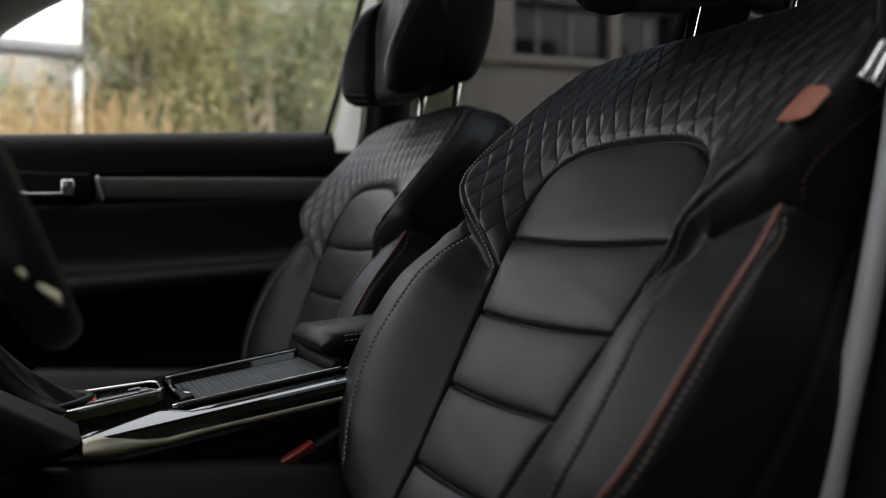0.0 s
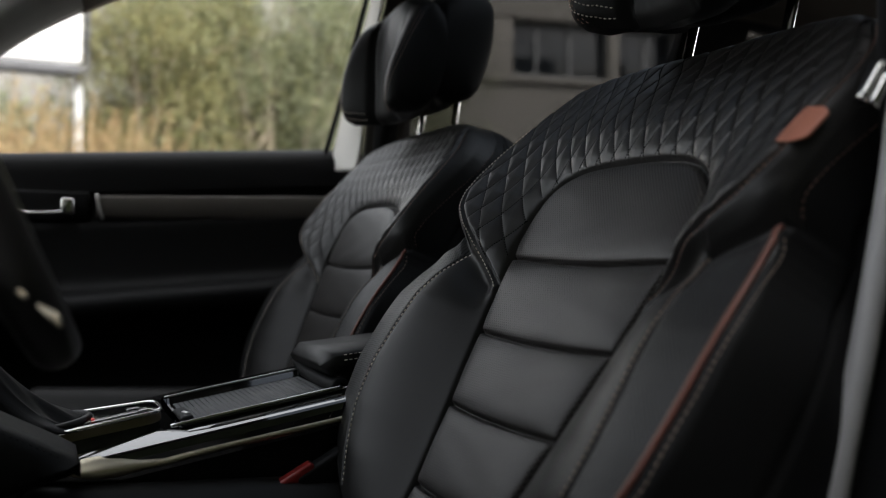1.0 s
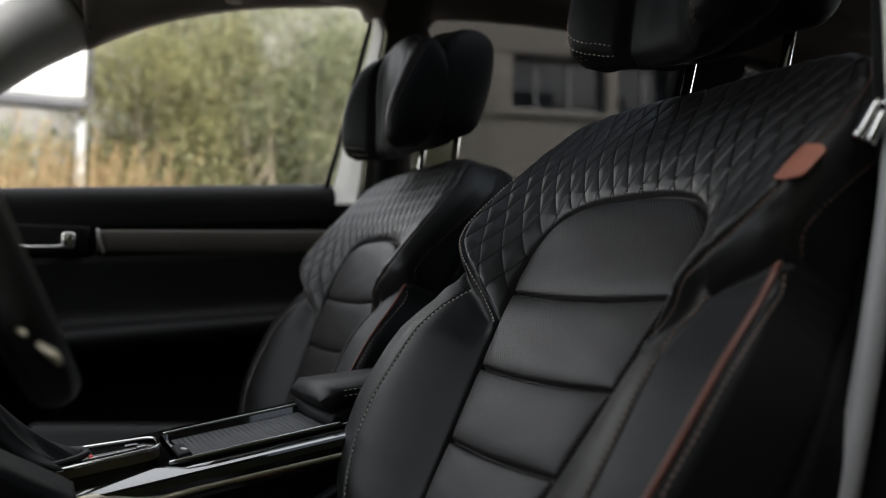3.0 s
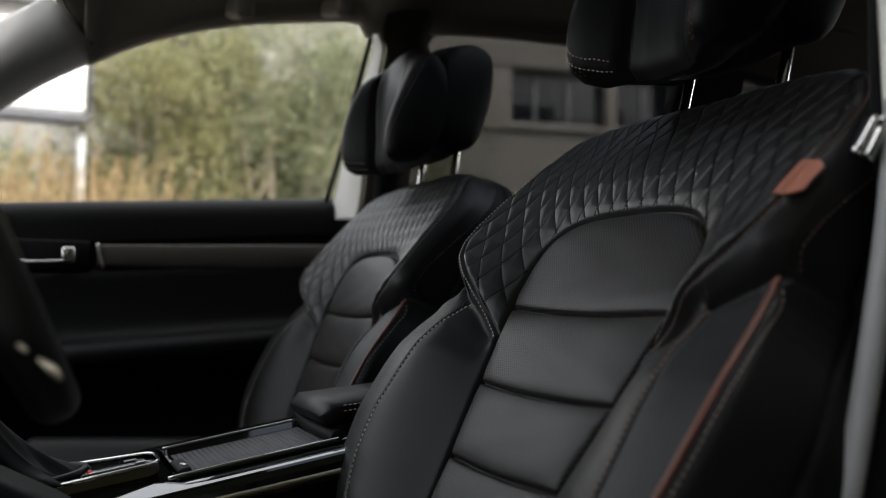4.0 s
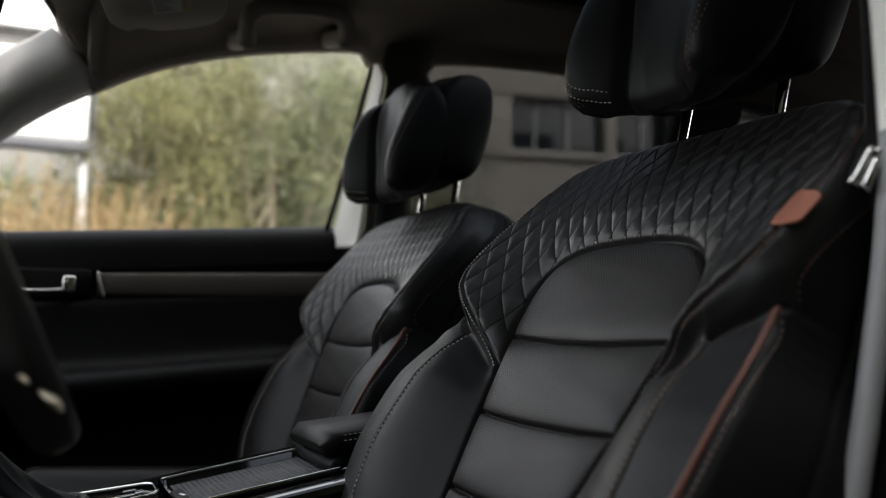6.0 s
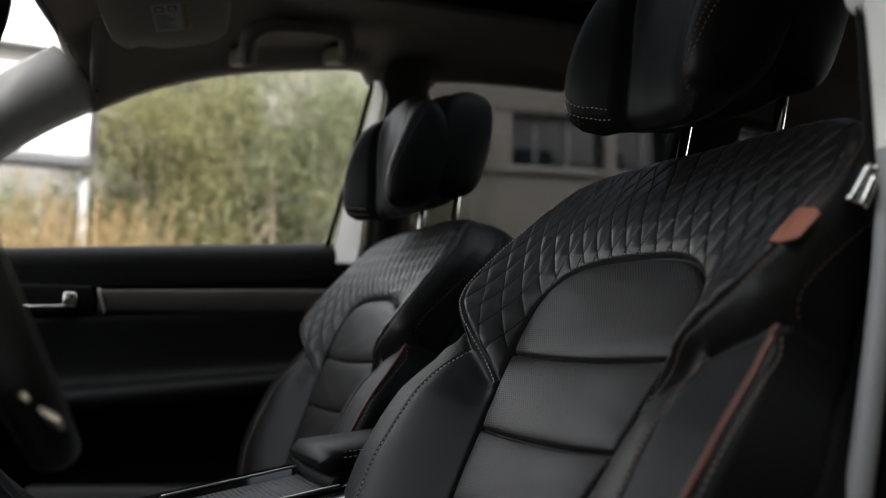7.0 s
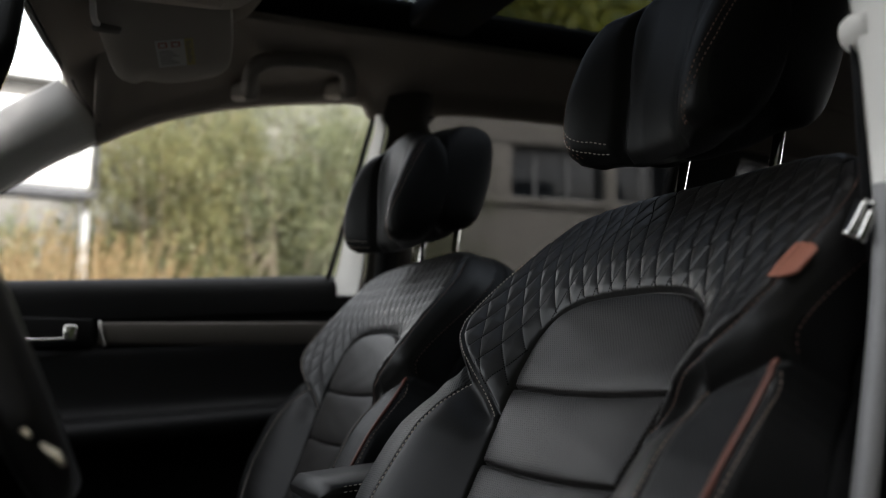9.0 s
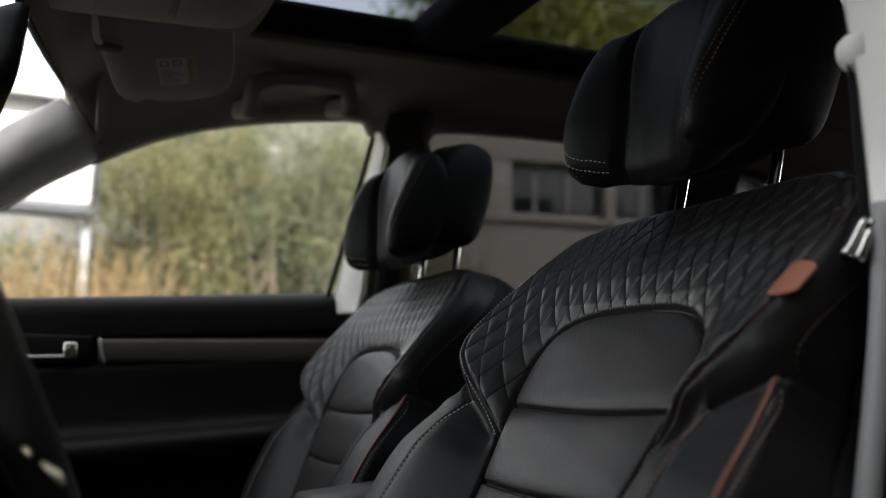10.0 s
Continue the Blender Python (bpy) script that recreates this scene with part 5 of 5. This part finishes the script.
PAPER = node_mat("white_sticker", (.42, .41, .39), .6, vary=.04)
YEL = node_mat("yellow_sticker", (.33, .28, .10), .6, vary=.04)
INK = node_mat("grey_print", (.16, .15, .15), .7)
REDI = node_mat("red_print", (.30, .10, .08), .7)


def on_visor(a0, a1, b0, b1, h, mt, nm, parent):
    """A flat print; a runs along the sticker's width, b along its height, both from its corner."""
    place = lambda a, b: (.157 + .966 * a + .254 * b, 1.394 - .254 * a + .966 * b)
    quad = [place(a, b) for a, b in ((a0, b0), (a1, b0), (a1, b1), (a0, b1))]
    return part(nm, loft([[(x, y, VZ(x, y) - .002 - k) for x, y in quad] for k in (0, h)]), mt, parent, smooth=False)


label = on_visor(0, .044, 0, .070, .0010, PAPER, "warning_sticker", vis)
on_visor(.0445, .058, 0, .070, .0010, YEL, "yellow_band", label)
for a in (.004, .024):
    on_visor(a, a + .014, .004, .018, .0014, REDI, "red_mark", label)
    on_visor(a + .003, a + .011, .007, .015, .0017, PAPER, "white_mark", label)
for k in range(8):
    on_visor(.004, .022 + .004 * (k % 4), .026 + .005 * k, .0275 + .005 * k, .0014, INK, "print_line", label)
for k in range(9):
    on_visor(.047, .0555 - .002 * (k % 3), .006 + .0065 * k, .009 + .0065 * k, .0014, INK, "print_line", label)

grab = empty("grab_handle", "dark grey folding grab handle over the far door", "grab handle", at=(.47, 1.66, 1.70))
gp = [(.352, 1.585, 1.628), (.347, 1.556, 1.645), (.349, 1.540, 1.664), (.371, 1.535, 1.680), (.425, 1.535, 1.689), (.483, 1.535, 1.694), (.517, 1.537, 1.692), (.534, 1.548, 1.676), (.540, 1.585, 1.658)]
GRAB = node_mat("grey_handle_plastic", (.25, .225, .20), .7, grain=.0002, grain_scale=600, spec=.3)
part("bow", tube(gp, [.015, .016, .015, .012, .0115, .012, .015, .016, .015], 14, 70, flat=1.2), GRAB, grab)
for x, z in ((.352, 1.632), (.540, 1.662)):
    part("mount", box((.034, .12, .036), .010, (x, 1.620, z + .012), (14, 0, 0)), GRAB, grab)

# overhead console and mirror
oc = empty("overhead_console", "dark grey overhead lamp console by the windscreen", "overhead console", at=(.10, MID_Y, 1.68))
rows = []
for k, h in ((.90, 1.695), (1.0, 1.676), (1.0, 1.648), (.985, 1.636), (.95, 1.630), (.3, 1.629)):
    rows.append([(.105 + (x - .105) * k, MID_Y + (y - MID_Y) * k, h - .03 * max(0, .10 - x) + .02 * (x - .1)) for x, y in arc_outline([(-.050, 1.14), (-.045, 1.205), (-.015, 1.238), (.06, 1.245), (.16, 1.238), (.235, 1.225), (.262, 1.19), (.268, MID_Y), (.262, 1.006), (.235, .971), (.16, .958), (.06, .951), (-.015, .958), (-.045, .991), (-.05, 1.056)], 90)])
part("housing", loft(rows), VISOR, oc)
for x0, x1, y0, y1 in ((.05, .145, 1.105, 1.215), (.155, .225, 1.105, 1.205), (.05, .145, .98, 1.09), (.155, .225, .99, 1.09)):
    part("lamp_lens" if x0 > .1 else "lid", box((x1 - x0, y1 - y0, .006), .003, ((x0 + x1) / 2, (y0 + y1) / 2, 1.6290 + .02 * ((x0 + x1) / 2 - .1)), (0, -1, 0)), VISOR, oc)
rv = empty("rear_mirror", "black rear-view mirror on a stalk", "mirror", at=(-.08, MID_Y, 1.55))
mring = lambda k, xo: [(-.040 + xo - .12 * (y - MID_Y) * 1.0 + .10 * (z - 1.485), y, z) for y, z in [(MID_Y + .125 * k * np.sign(math.cos(a)) * abs(math.cos(a)) ** .35, 1.485 + .048 * k * np.sign(math.sin(a)) * abs(math.sin(a)) ** .45) for a in np.linspace(0, 2 * math.pi, 40, endpoint=False)]]
part("shell", loft([mring(.55, -.045), mring(.85, -.035), mring(1.0, -.012), mring(1.0, .0)]), PLASTIC, rv)
part("glass", loft([mring(.97, .0), mring(.95, .002)]), node_mat("mirror_glass", (.8, .82, .82), .02, 1.0, vary=.01, rough_vary=.01), rv, "mirror glass")
part("stalk", tube([(-.070, MID_Y, 1.52), (-.095, MID_Y, 1.59), (-.075, MID_Y, 1.65)], .012, 10, 12), PLASTIC, rv)

# ---- near middle pillar with the driver's belt ----
edge = [(.470, .75), (.492, .925), (.525, 1.05), (.548, 1.15), (.560, 1.22), (.5635, 1.262)]
def lane(dx, y, r, name, mt, label):
    pts = [(x + dx, y, z) for x, z in edge]
    return tagged(part(name, tube(pts, r, 12, 30, side=(0, 1, 0.01), flat=1.0), mt), label, "door seal", kind="structure")
lane(.0085, .432, .0095, "door_seal", SEAL_GREY, "grey rubber seal on the near middle pillar")
lane(.0215, .430, .0050, "door_seal", RUBBER, "black rubber lip on the near middle pillar")
lane(.0355, .428, .0090, "door_seal", SEAL_GREY, "grey rubber seal on the near middle pillar")
low = loft([[(x + .018, .440, z), (x + .030, .425, z), (x + .14, .405, z), (x + .16, .36, z), (x + .018, .36, z)] for x, z in edge])
tagged(part("b_pillar_lower", low, PLASTIC), "black lower trim of the near middle pillar", "pillar trim", kind="structure")
up_edge = [(.5660, .438, 1.258), (.5690, .442, 1.30), (.5720, .447, 1.36), (.5720, .455, 1.43), (.572, .470, 1.52), (.572, .49, 1.62), (.572, .515, 1.70)]
upp = loft([[(x + .003, y + .004, z), (x, y - .002, z), (x + .001, y - .036, z), (x + .012, y - .046, z), (x + .13, y - .04, z), (x + .15, y - .06, z), (x + .02, y - .08, z), (x, y - .05, z)] for x, y, z in up_edge])
tagged(part("b_pillar_upper", upp, BEIGE), "beige upper trim of the near middle pillar", "pillar trim", kind="structure")
belt_t = empty("seat_belt", "black seat belt webbing with chrome tongue by the pillar", "seat belt", at=(.57, .46, 1.3))
knob = part("height_adjuster", loft([[(.5860 + q * math.cos(a) * 1.0, .460 + d, 1.392 + q * math.sin(a)) for a in np.linspace(0, 2 * math.pi, 24, endpoint=False)] for d, q in ((-.02, .017), (.0, .0165), (.007, .014), (.010, .008), (.0105, .001))]), BEIGE, belt_t, "beige round knob")
web = loft([[(x - .001, y, z), (x + .001, y + .002, z), (x + .044, y + .014, z), (x + .044, y + .012, z)] for x, y, z in [(.575, .458, 1.40), (.574, .456, 1.34), (.570, .452, 1.27), (.575, .452, 1.20), (.60, .45, 1.05), (.60, .43, .80)]])
part("webbing", web, node_mat("black_webbing", (.012, .012, .014), .7, grain=.0004, grain_scale=900), belt_t)
for (p0, p1), r in ((((.5375, .440, 1.222), (.5585, .440, 1.250)), .0034), (((.5465, .438, 1.2185), (.5615, .438, 1.241)), .0046)):
    part("tongue_bar", tube([p0, p1], r, 12, 8), CHROME, belt_t, "chrome bar of the belt tongue")
part("tongue_plate", tube([(.545, .446, 1.222), (.568, .452, 1.252)], .0050, 10, 8), PLASTIC, belt_t)
part("tongue_pin", tube([(.562, .438, 1.2465), (.566, .438, 1.2485)], .0040, 10, 4), CHROME, belt_t)

# ---- outside ----
GROUND = node_mat("gravel_ground", (0.10, 0.095, 0.085), 0.9, grain=0.01, grain_scale=30, vary=0.3, vary_scale=0.7)
gm = bm_of([(-400, -400, 0), (400, -400, 0), (400, 600, 0), (-400, 600, 0)], [(0, 1, 2, 3)])
tagged(part("ground", gm, GROUND), "bare gravel ground around the parked car", "ground", kind="structure")


def island_mat(name, stops, rough=.6, trans=.25, spec=.3):
    """Leaves or stems whose colour changes from piece to piece."""
    m = bpy.data.materials.new(name)
    m.use_nodes = True
    nt, b = m.node_tree, m.node_tree.nodes["Principled BSDF"]
    g = nt.nodes.new("ShaderNodeNewGeometry")
    ramp = nt.nodes.new("ShaderNodeValToRGB")
    el = ramp.color_ramp.elements
    while len(el) < len(stops):
        el.new(.5)
    for i, c in enumerate(stops):
        el[i].position, el[i].color = i / (len(stops) - 1), (*c, 1)
    nt.links.new(g.outputs["Random Per Island"], ramp.inputs[0])
    nt.links.new(ramp.outputs[0], b.inputs["Base Color"])
    b.inputs["Roughness"].default_value = rough
    b.inputs["Specular IOR Level"].default_value = spec
    tr = nt.nodes.new("ShaderNodeBsdfTranslucent")
    nt.links.new(ramp.outputs[0], tr.inputs[0])
    mx = nt.nodes.new("ShaderNodeMixShader")
    mx.inputs[0].default_value = trans
    nt.links.new(b.outputs[0], mx.inputs[1])
    nt.links.new(tr.outputs[0], mx.inputs[2])
    nt.links.new(mx.outputs[0], nt.nodes["Material Output"].inputs[0])
    return m


def quad_mesh(name, V):
    """A mesh of loose quads from an array (n, 4, 3)."""
    n = len(V)
    me = bpy.data.meshes.new(name)
    me.vertices.add(n * 4)
    me.vertices.foreach_set("co", V.reshape(-1).astype(np.float32))
    me.loops.add(n * 4)
    me.loops.foreach_set("vertex_index", np.arange(n * 4, dtype=np.int32))
    me.polygons.add(n)
    me.polygons.foreach_set("loop_start", np.arange(0, n * 4, 4, dtype=np.int32))
    me.update(calc_edges=True)
    return me


def leaves(rng, centres, spread, count, length, width, droop):
    """Pointed leaves scattered round twig ends, hanging as they please."""
    c = np.repeat(np.asarray(centres), count, axis=0)
    n = len(c)
    p = c + rng.normal(0, 1, (n, 3)) * spread
    d = rng.normal(0, 1, (n, 3))
    d[:, 2] -= droop
    d /= np.linalg.norm(d, axis=1)[:, None]
    s = np.cross(d, rng.normal(0, 1, (n, 3)))
    s /= np.linalg.norm(s, axis=1)[:, None]
    k = rng.uniform(.6, 1.3, (n, 1))
    L, W = length * k, width * k
    return np.stack([p, p + d * L * .45 + s * W, p + d * L, p + d * L * .45 - s * W], 1)


BARK = node_mat("grey_bark", (.20, .165, .12), .9, grain=.01, grain_scale=40, vary=.3)


def build_tree(name, label, at, height, spread, n_limbs, mat, seed, leaf=(.085, .010), per=26, twigs=9, low=.15, droop=.8, lean=0.0, cloud=.16):
    rng = np.random.default_rng(seed)
    tree = empty(name, label, "shrub" if height < 6 else "tree", at=at)
    base = np.array(at, float)
    ends = []
    trunk_top = base + (lean, 0, height * .55)
    stem = [base + (0, 0, -.05), base + (lean * .3 + .05, .04, height * .2), base + (lean * .6, -.05, height * .38), trunk_top]
    part("trunk", tube(stem, [.035 * height ** .8, .012 * height ** .8], 10, 18), BARK, tree)
    for i in range(n_limbs):
        f = rng.uniform(low * .6, 1.0)
        a = rng.uniform(0, 2 * math.pi)
        start = base + (np.array(stem[1]) - base) * min(f * 1.2, 1) if f < .5 else np.array(stem[2]) * (1 - f) + trunk_top * f
        r = spread * math.sqrt(rng.uniform(.15, 1))
        tip = base + np.array((math.cos(a) * r, math.sin(a) * r * .75, height * rng.uniform(low, 1.0) * (1 - .22 * (r / spread) ** 2)))
        mid = (start + tip) / 2 + np.array((0, 0, .12 * height * rng.uniform(.2, 1)))
        path = spline([start, mid, tip], 10)
        part("limb", tube(path, [.010 * height ** .7, .003], 5, 10, False), BARK, tree)
        for k in range(twigs):
            q = path[rng.integers(4, 10)] + rng.normal(0, 1, 3) * (spread * .13, spread * .13, height * .045)
            ends.append(q)
    ends = np.array(ends)
    ends[:, 2] = np.maximum(ends[:, 2], .15)
    V = leaves(rng, ends, cloud, per, leaf[0], leaf[1], droop)
    ob = finish("crown", quad_mesh("crown", V), mat, tree, smooth=False)
    ob["kind"] = "stuff"
    return tree


OLIVE = island_mat("willow_leaf", [(.075, .088, .040), (.115, .130, .062), (.145, .155, .085), (.175, .182, .105), (.150, .160, .105), (.235, .230, .095)], trans=.4)
WILLOW_GREY = island_mat("grey_willow_leaf", [(.095, .108, .065), (.150, .162, .108), (.195, .203, .140), (.255, .255, .185)], trans=.4)
WILLOW_WARM = island_mat("warm_willow_leaf", [(.075, .085, .036), (.125, .132, .060), (.170, .168, .080), (.225, .210, .085), (.150, .118, .066)], trans=.4)
YELLOW = island_mat("autumn_leaf", [(0.048, 0.060, 0.012), (0.112, 0.116, 0.016), (0.192, 0.168, 0.024), (0.080, 0.084, 0.016)], trans=.35)
DARKLEAF = island_mat("far_leaf", [(.05, .06, .03), (.09, .10, .05), (.12, .125, .07)], trans=.2)

shrubs = "willows beside the car"
for i, (x, y, h, sp) in enumerate([(1.15, 8.7, 4.4, 1.0), (2.35, 9.2, 4.9, 1.25), (3.75, 9.3, 4.8, 1.2), (1.7, 10.3, 5.2, 1.4), (3.1, 10.6, 5.6, 1.5)]):
    t = build_tree("shrub", "tall olive-green willow shrub with narrow leaves", (x, y, 0), h, sp, 34, (WILLOW_WARM, OLIVE, WILLOW_GREY, WILLOW_GREY, OLIVE)[i], 11 + i, leaf=(.066, .0095), per=135, twigs=9, low=.06, droop=.5, cloud=.125)
    t["group"] = shrubs
t = build_tree("shrub", "young willow shrub with yellowish leaves behind the grass", (.62, 9.6, 0), 2.9, .45, 16, YELLOW, 31, leaf=(.08, .012), per=26, twigs=7, low=.2, droop=.5, cloud=.12)

for i, (x, y, h, sp) in enumerate([(-.2, 12.2, 3.3, .9), (-1.7, 12.4, 3.2, 1.0), (-3.4, 12.3, 3.2, 1.1), (5.2, 12.5, 3.2, 1.2)]):
    t = build_tree("shrub", "low olive-green shrub behind the white shelter", (x, y, 0), h, sp, 26, OLIVE, 41 + i, leaf=(.14, .02), per=44, twigs=8, low=.05, droop=.3, cloud=.20)

# feather grass
def build_grass(name, label, spots, seed, tall):
    rng = np.random.default_rng(seed)
    quads = []
    for x, y, n in spots:
        for _ in range(n):
            b = np.array((x, y, 0)) + rng.normal(0, 1, 3) * (.16, .14, 0)
            h = tall * rng.uniform(.72, 1.05)
            bend = rng.normal(0, 1, 2) * .16 + (.05, 0)
            f = np.linspace(0, 1, 7)
            path = b + np.stack([bend[0] * f ** 2 * h * .6, bend[1] * f ** 2 * h * .6, h * f], 1)
            s = np.array((math.cos(a := rng.uniform(0, 6.28)), math.sin(a), 0)) * .004
            for i in range(6):
                quads.append([path[i] - s, path[i] + s, path[i + 1] + s * .7, path[i + 1] - s * .7])
            if rng.uniform() < .8:
                for k in range(26):
                    g = rng.uniform(.72, 1.0)
                    p = b + np.array((bend[0] * g * g * h * .6, bend[1] * g * g * h * .6, h * g))
                    d = rng.normal(0, 1, 3) * (.5, .5, .2) + (bend[0], bend[1], .9)
                    d = d / np.linalg.norm(d) * rng.uniform(.05, .11)
                    w = np.cross(d, rng.normal(0, 1, 3))
                    w = w / np.linalg.norm(w) * .0035
                    quads.append([p, p + d * .5 + w, p + d, p + d * .5 - w])
    ob = tagged(finish(name, quad_mesh(name, np.array(quads)), STRAW, None, smooth=False), label, "grass", kind="stuff")
    return ob


STRAW = island_mat("dry_grass", [(0.218, 0.144, 0.073), (0.294, 0.202, 0.106), (0.358, 0.265, 0.152), (0.243, 0.167, 0.078), (0.141, 0.110, 0.050)], rough=.8, trans=.35)
rng0 = np.random.default_rng(8)
build_grass("feather_grass", "clump of tall tan feather grass beside the road", [(x, 6.4 + .45 * rng0.normal(), 26) for x in np.linspace(-.75, .62, 13)], 5, 2.02)
build_grass("feather_grass", "low dry grass in front of the willows", [(x, 7.2 + .3 * rng0.normal(), 22) for x in np.linspace(-.4, 1.0, 9)], 6, 1.85)

# white shelter behind the grass
WHITE = node_mat("white_panel", (.9, .9, .9), .35, vary=.04, vary_scale=1.5)
STEEL = node_mat("dark_steel", (.05, .05, .055), .5, grain=.001, grain_scale=60)
GALV = node_mat("pale_post", (.36, .36, .355), .45, vary=.08)
sh = empty("shelter", "white panel shelter on pale posts with dark lower beam", "shelter", at=(-.6, 8.2, 0))
part("panel", box((3.6, .10, .77), .05, (-1.33, 8.2, 3.035)), WHITE, sh, "white board")
part("beam", box((3.66, .16, .10), .015, (-1.33, 8.2, 2.60)), STEEL, sh, "dark steel beam")
part("edge_frame", box((.05, .14, .84), .015, (.50, 8.2, 3.02)), STEEL, sh)
for x in (.44, -1.3, -3.0):
    part("post", box((.065, .065, 2.62), .012, (x, 8.25, 1.31)), GALV, sh, "pale painted post")

# building behind the car
CONC = node_mat("weathered_concrete", (.13, .123, .112), .9, grain=.004, grain_scale=25, vary=.22, vary_scale=.8)
CONC_L = node_mat("pale_concrete", (.155, .146, .132), .85, grain=.003, grain_scale=30, vary=.15, vary_scale=1.2)
PANE = node_mat("dark_window_glass", (.012, .014, .017), .08, spec=.6, rough_vary=.04)
FRAME_G = node_mat("grey_window_frame", (.16, .165, .17), .6)
BO, BD = np.array((9.23, 16.0)), np.array((math.cos(radians(-11)), math.sin(radians(-11))))
BN = np.array((BD[1], -BD[0]))
bld = empty("building", "grey concrete building with dark ribbon windows", "building", at=(BO[0], BO[1], 0))


def facade(s0, s1, z0, z1, d0, d1, nm, mt, label="", parent=None, bevel=.01):
    """A block on the facade: along it from s0 to s1, d in front of it."""
    m = BO + BD * (s0 + s1) / 2 + BN * (d0 + d1) / 2
    return part(nm, box((s1 - s0, abs(d1 - d0), z1 - z0), bevel, (m[0], m[1], (z0 + z1) / 2), (0, 0, -11)), mt, parent or bld, label)


Z0, Z1 = 4.74, 5.90
facade(-9, 10, 0, Z0 - .02, -.5, 0, "wall", CONC, "weathered concrete lower wall")
facade(-9, 10, Z1 + .02, 8.2, -.5, 0, "wall", CONC_L, "pale concrete upper wall")
facade(-9, 10, Z0 - .14, Z0 - .02, 0, .09, "sill_band", CONC_L, "projecting concrete sill")
facade(-9, 10, Z1 + .02, Z1 + .16, 0, .06, "lintel_band", CONC)
facade(-9, 10, 8.2, 8.45, -.6, .12, "parapet", CONC_L)
bays = [(-7.2, -5.3), (-4.6, -2.7), (-2.2, -.62), (0.0, 2.16), (2.42, 3.80), (4.25, 6.2), (6.6, 8.6)]
last = -9
for s0, s1 in bays:
    facade(last, s0, Z0 - .02, Z1 + .02, -.4, .03, "pier", CONC_L, "concrete pier")
    last = s1
    win = facade(s0, s1, Z0, Z1, -.24, -.20, "window", PANE, "dark glazed window")
    facade(s0, s1, Z0 - .02, Z0 + .06, -.22, -.14, "frame_bar", FRAME_G, "", win)
    facade(s0, s1, Z1 - .06, Z1 + .02, -.22, -.14, "frame_bar", FRAME_G, "", win)
    n = 3 if s1 - s0 > 1.5 else 2
    for k in range(n + 1):
        f = s0 + (s1 - s0) * ((0, .27, .62, 1)[k] if n == 3 else k / n)
        facade(f - .035, f + .035, Z0, Z1, -.22, -.14, "mullion", FRAME_G, "", win)
facade(last, 10, Z0 - .02, Z1 + .02, -.4, .03, "pier", CONC_L, "concrete pier")
for s in np.arange(-7.5, 9.6, 2.3):
    facade(s, s + .03, 1.0, Z0 - .14, -.02, .012, "joint_rib", CONC)
facade(-9, 10, 2.6, 2.72, 0, .05, "ledge", CONC_L)
for s in (3.86, -2.45):
    facade(s, s + .34, 0, 7.6, .25, .50, "downpipe_box", GALV, "pale painted upright")

# woods and far roofs
for i, (x, y, h, sp) in enumerate([(15.0, 27, 20, 3.6), (19.5, 28, 21, 4.2), (24.5, 26, 20, 3.8)]):
    build_tree("tree", "tall tree with yellow-green autumn leaves behind the building", (x, y, 0), h, sp, 46, YELLOW, 51 + i, leaf=(.26, .10), per=70, twigs=10, low=.40, droop=.2, cloud=.7)
for i, (x, y, h, sp) in enumerate([(1.5, 36, 11.4, 4), (-5, 34, 11.4, 4), (-12, 35, 11.3, 4.4), (-19, 35, 12, 4.5), (-27, 36, 11.5, 5)]):
    build_tree("tree", "far dark green tree beyond the road", (x, y, 0), h, sp, 34, DARKLEAF, 71 + i, leaf=(.4, .16), per=60, twigs=9, low=.15, droop=.2, cloud=.7)
shed = empty("far_shed", "long white roofed shed in front of far trees", "shed", at=(-9, 26, 0))
part("wall", box((22, 6, 8.3), .05, (-9.3, 27, 4.15)), CONC, shed)
part("roof", box((22.6, 6.6, .34), .05, (-9.3, 27, 8.5)), WHITE, shed, "white roof edge")
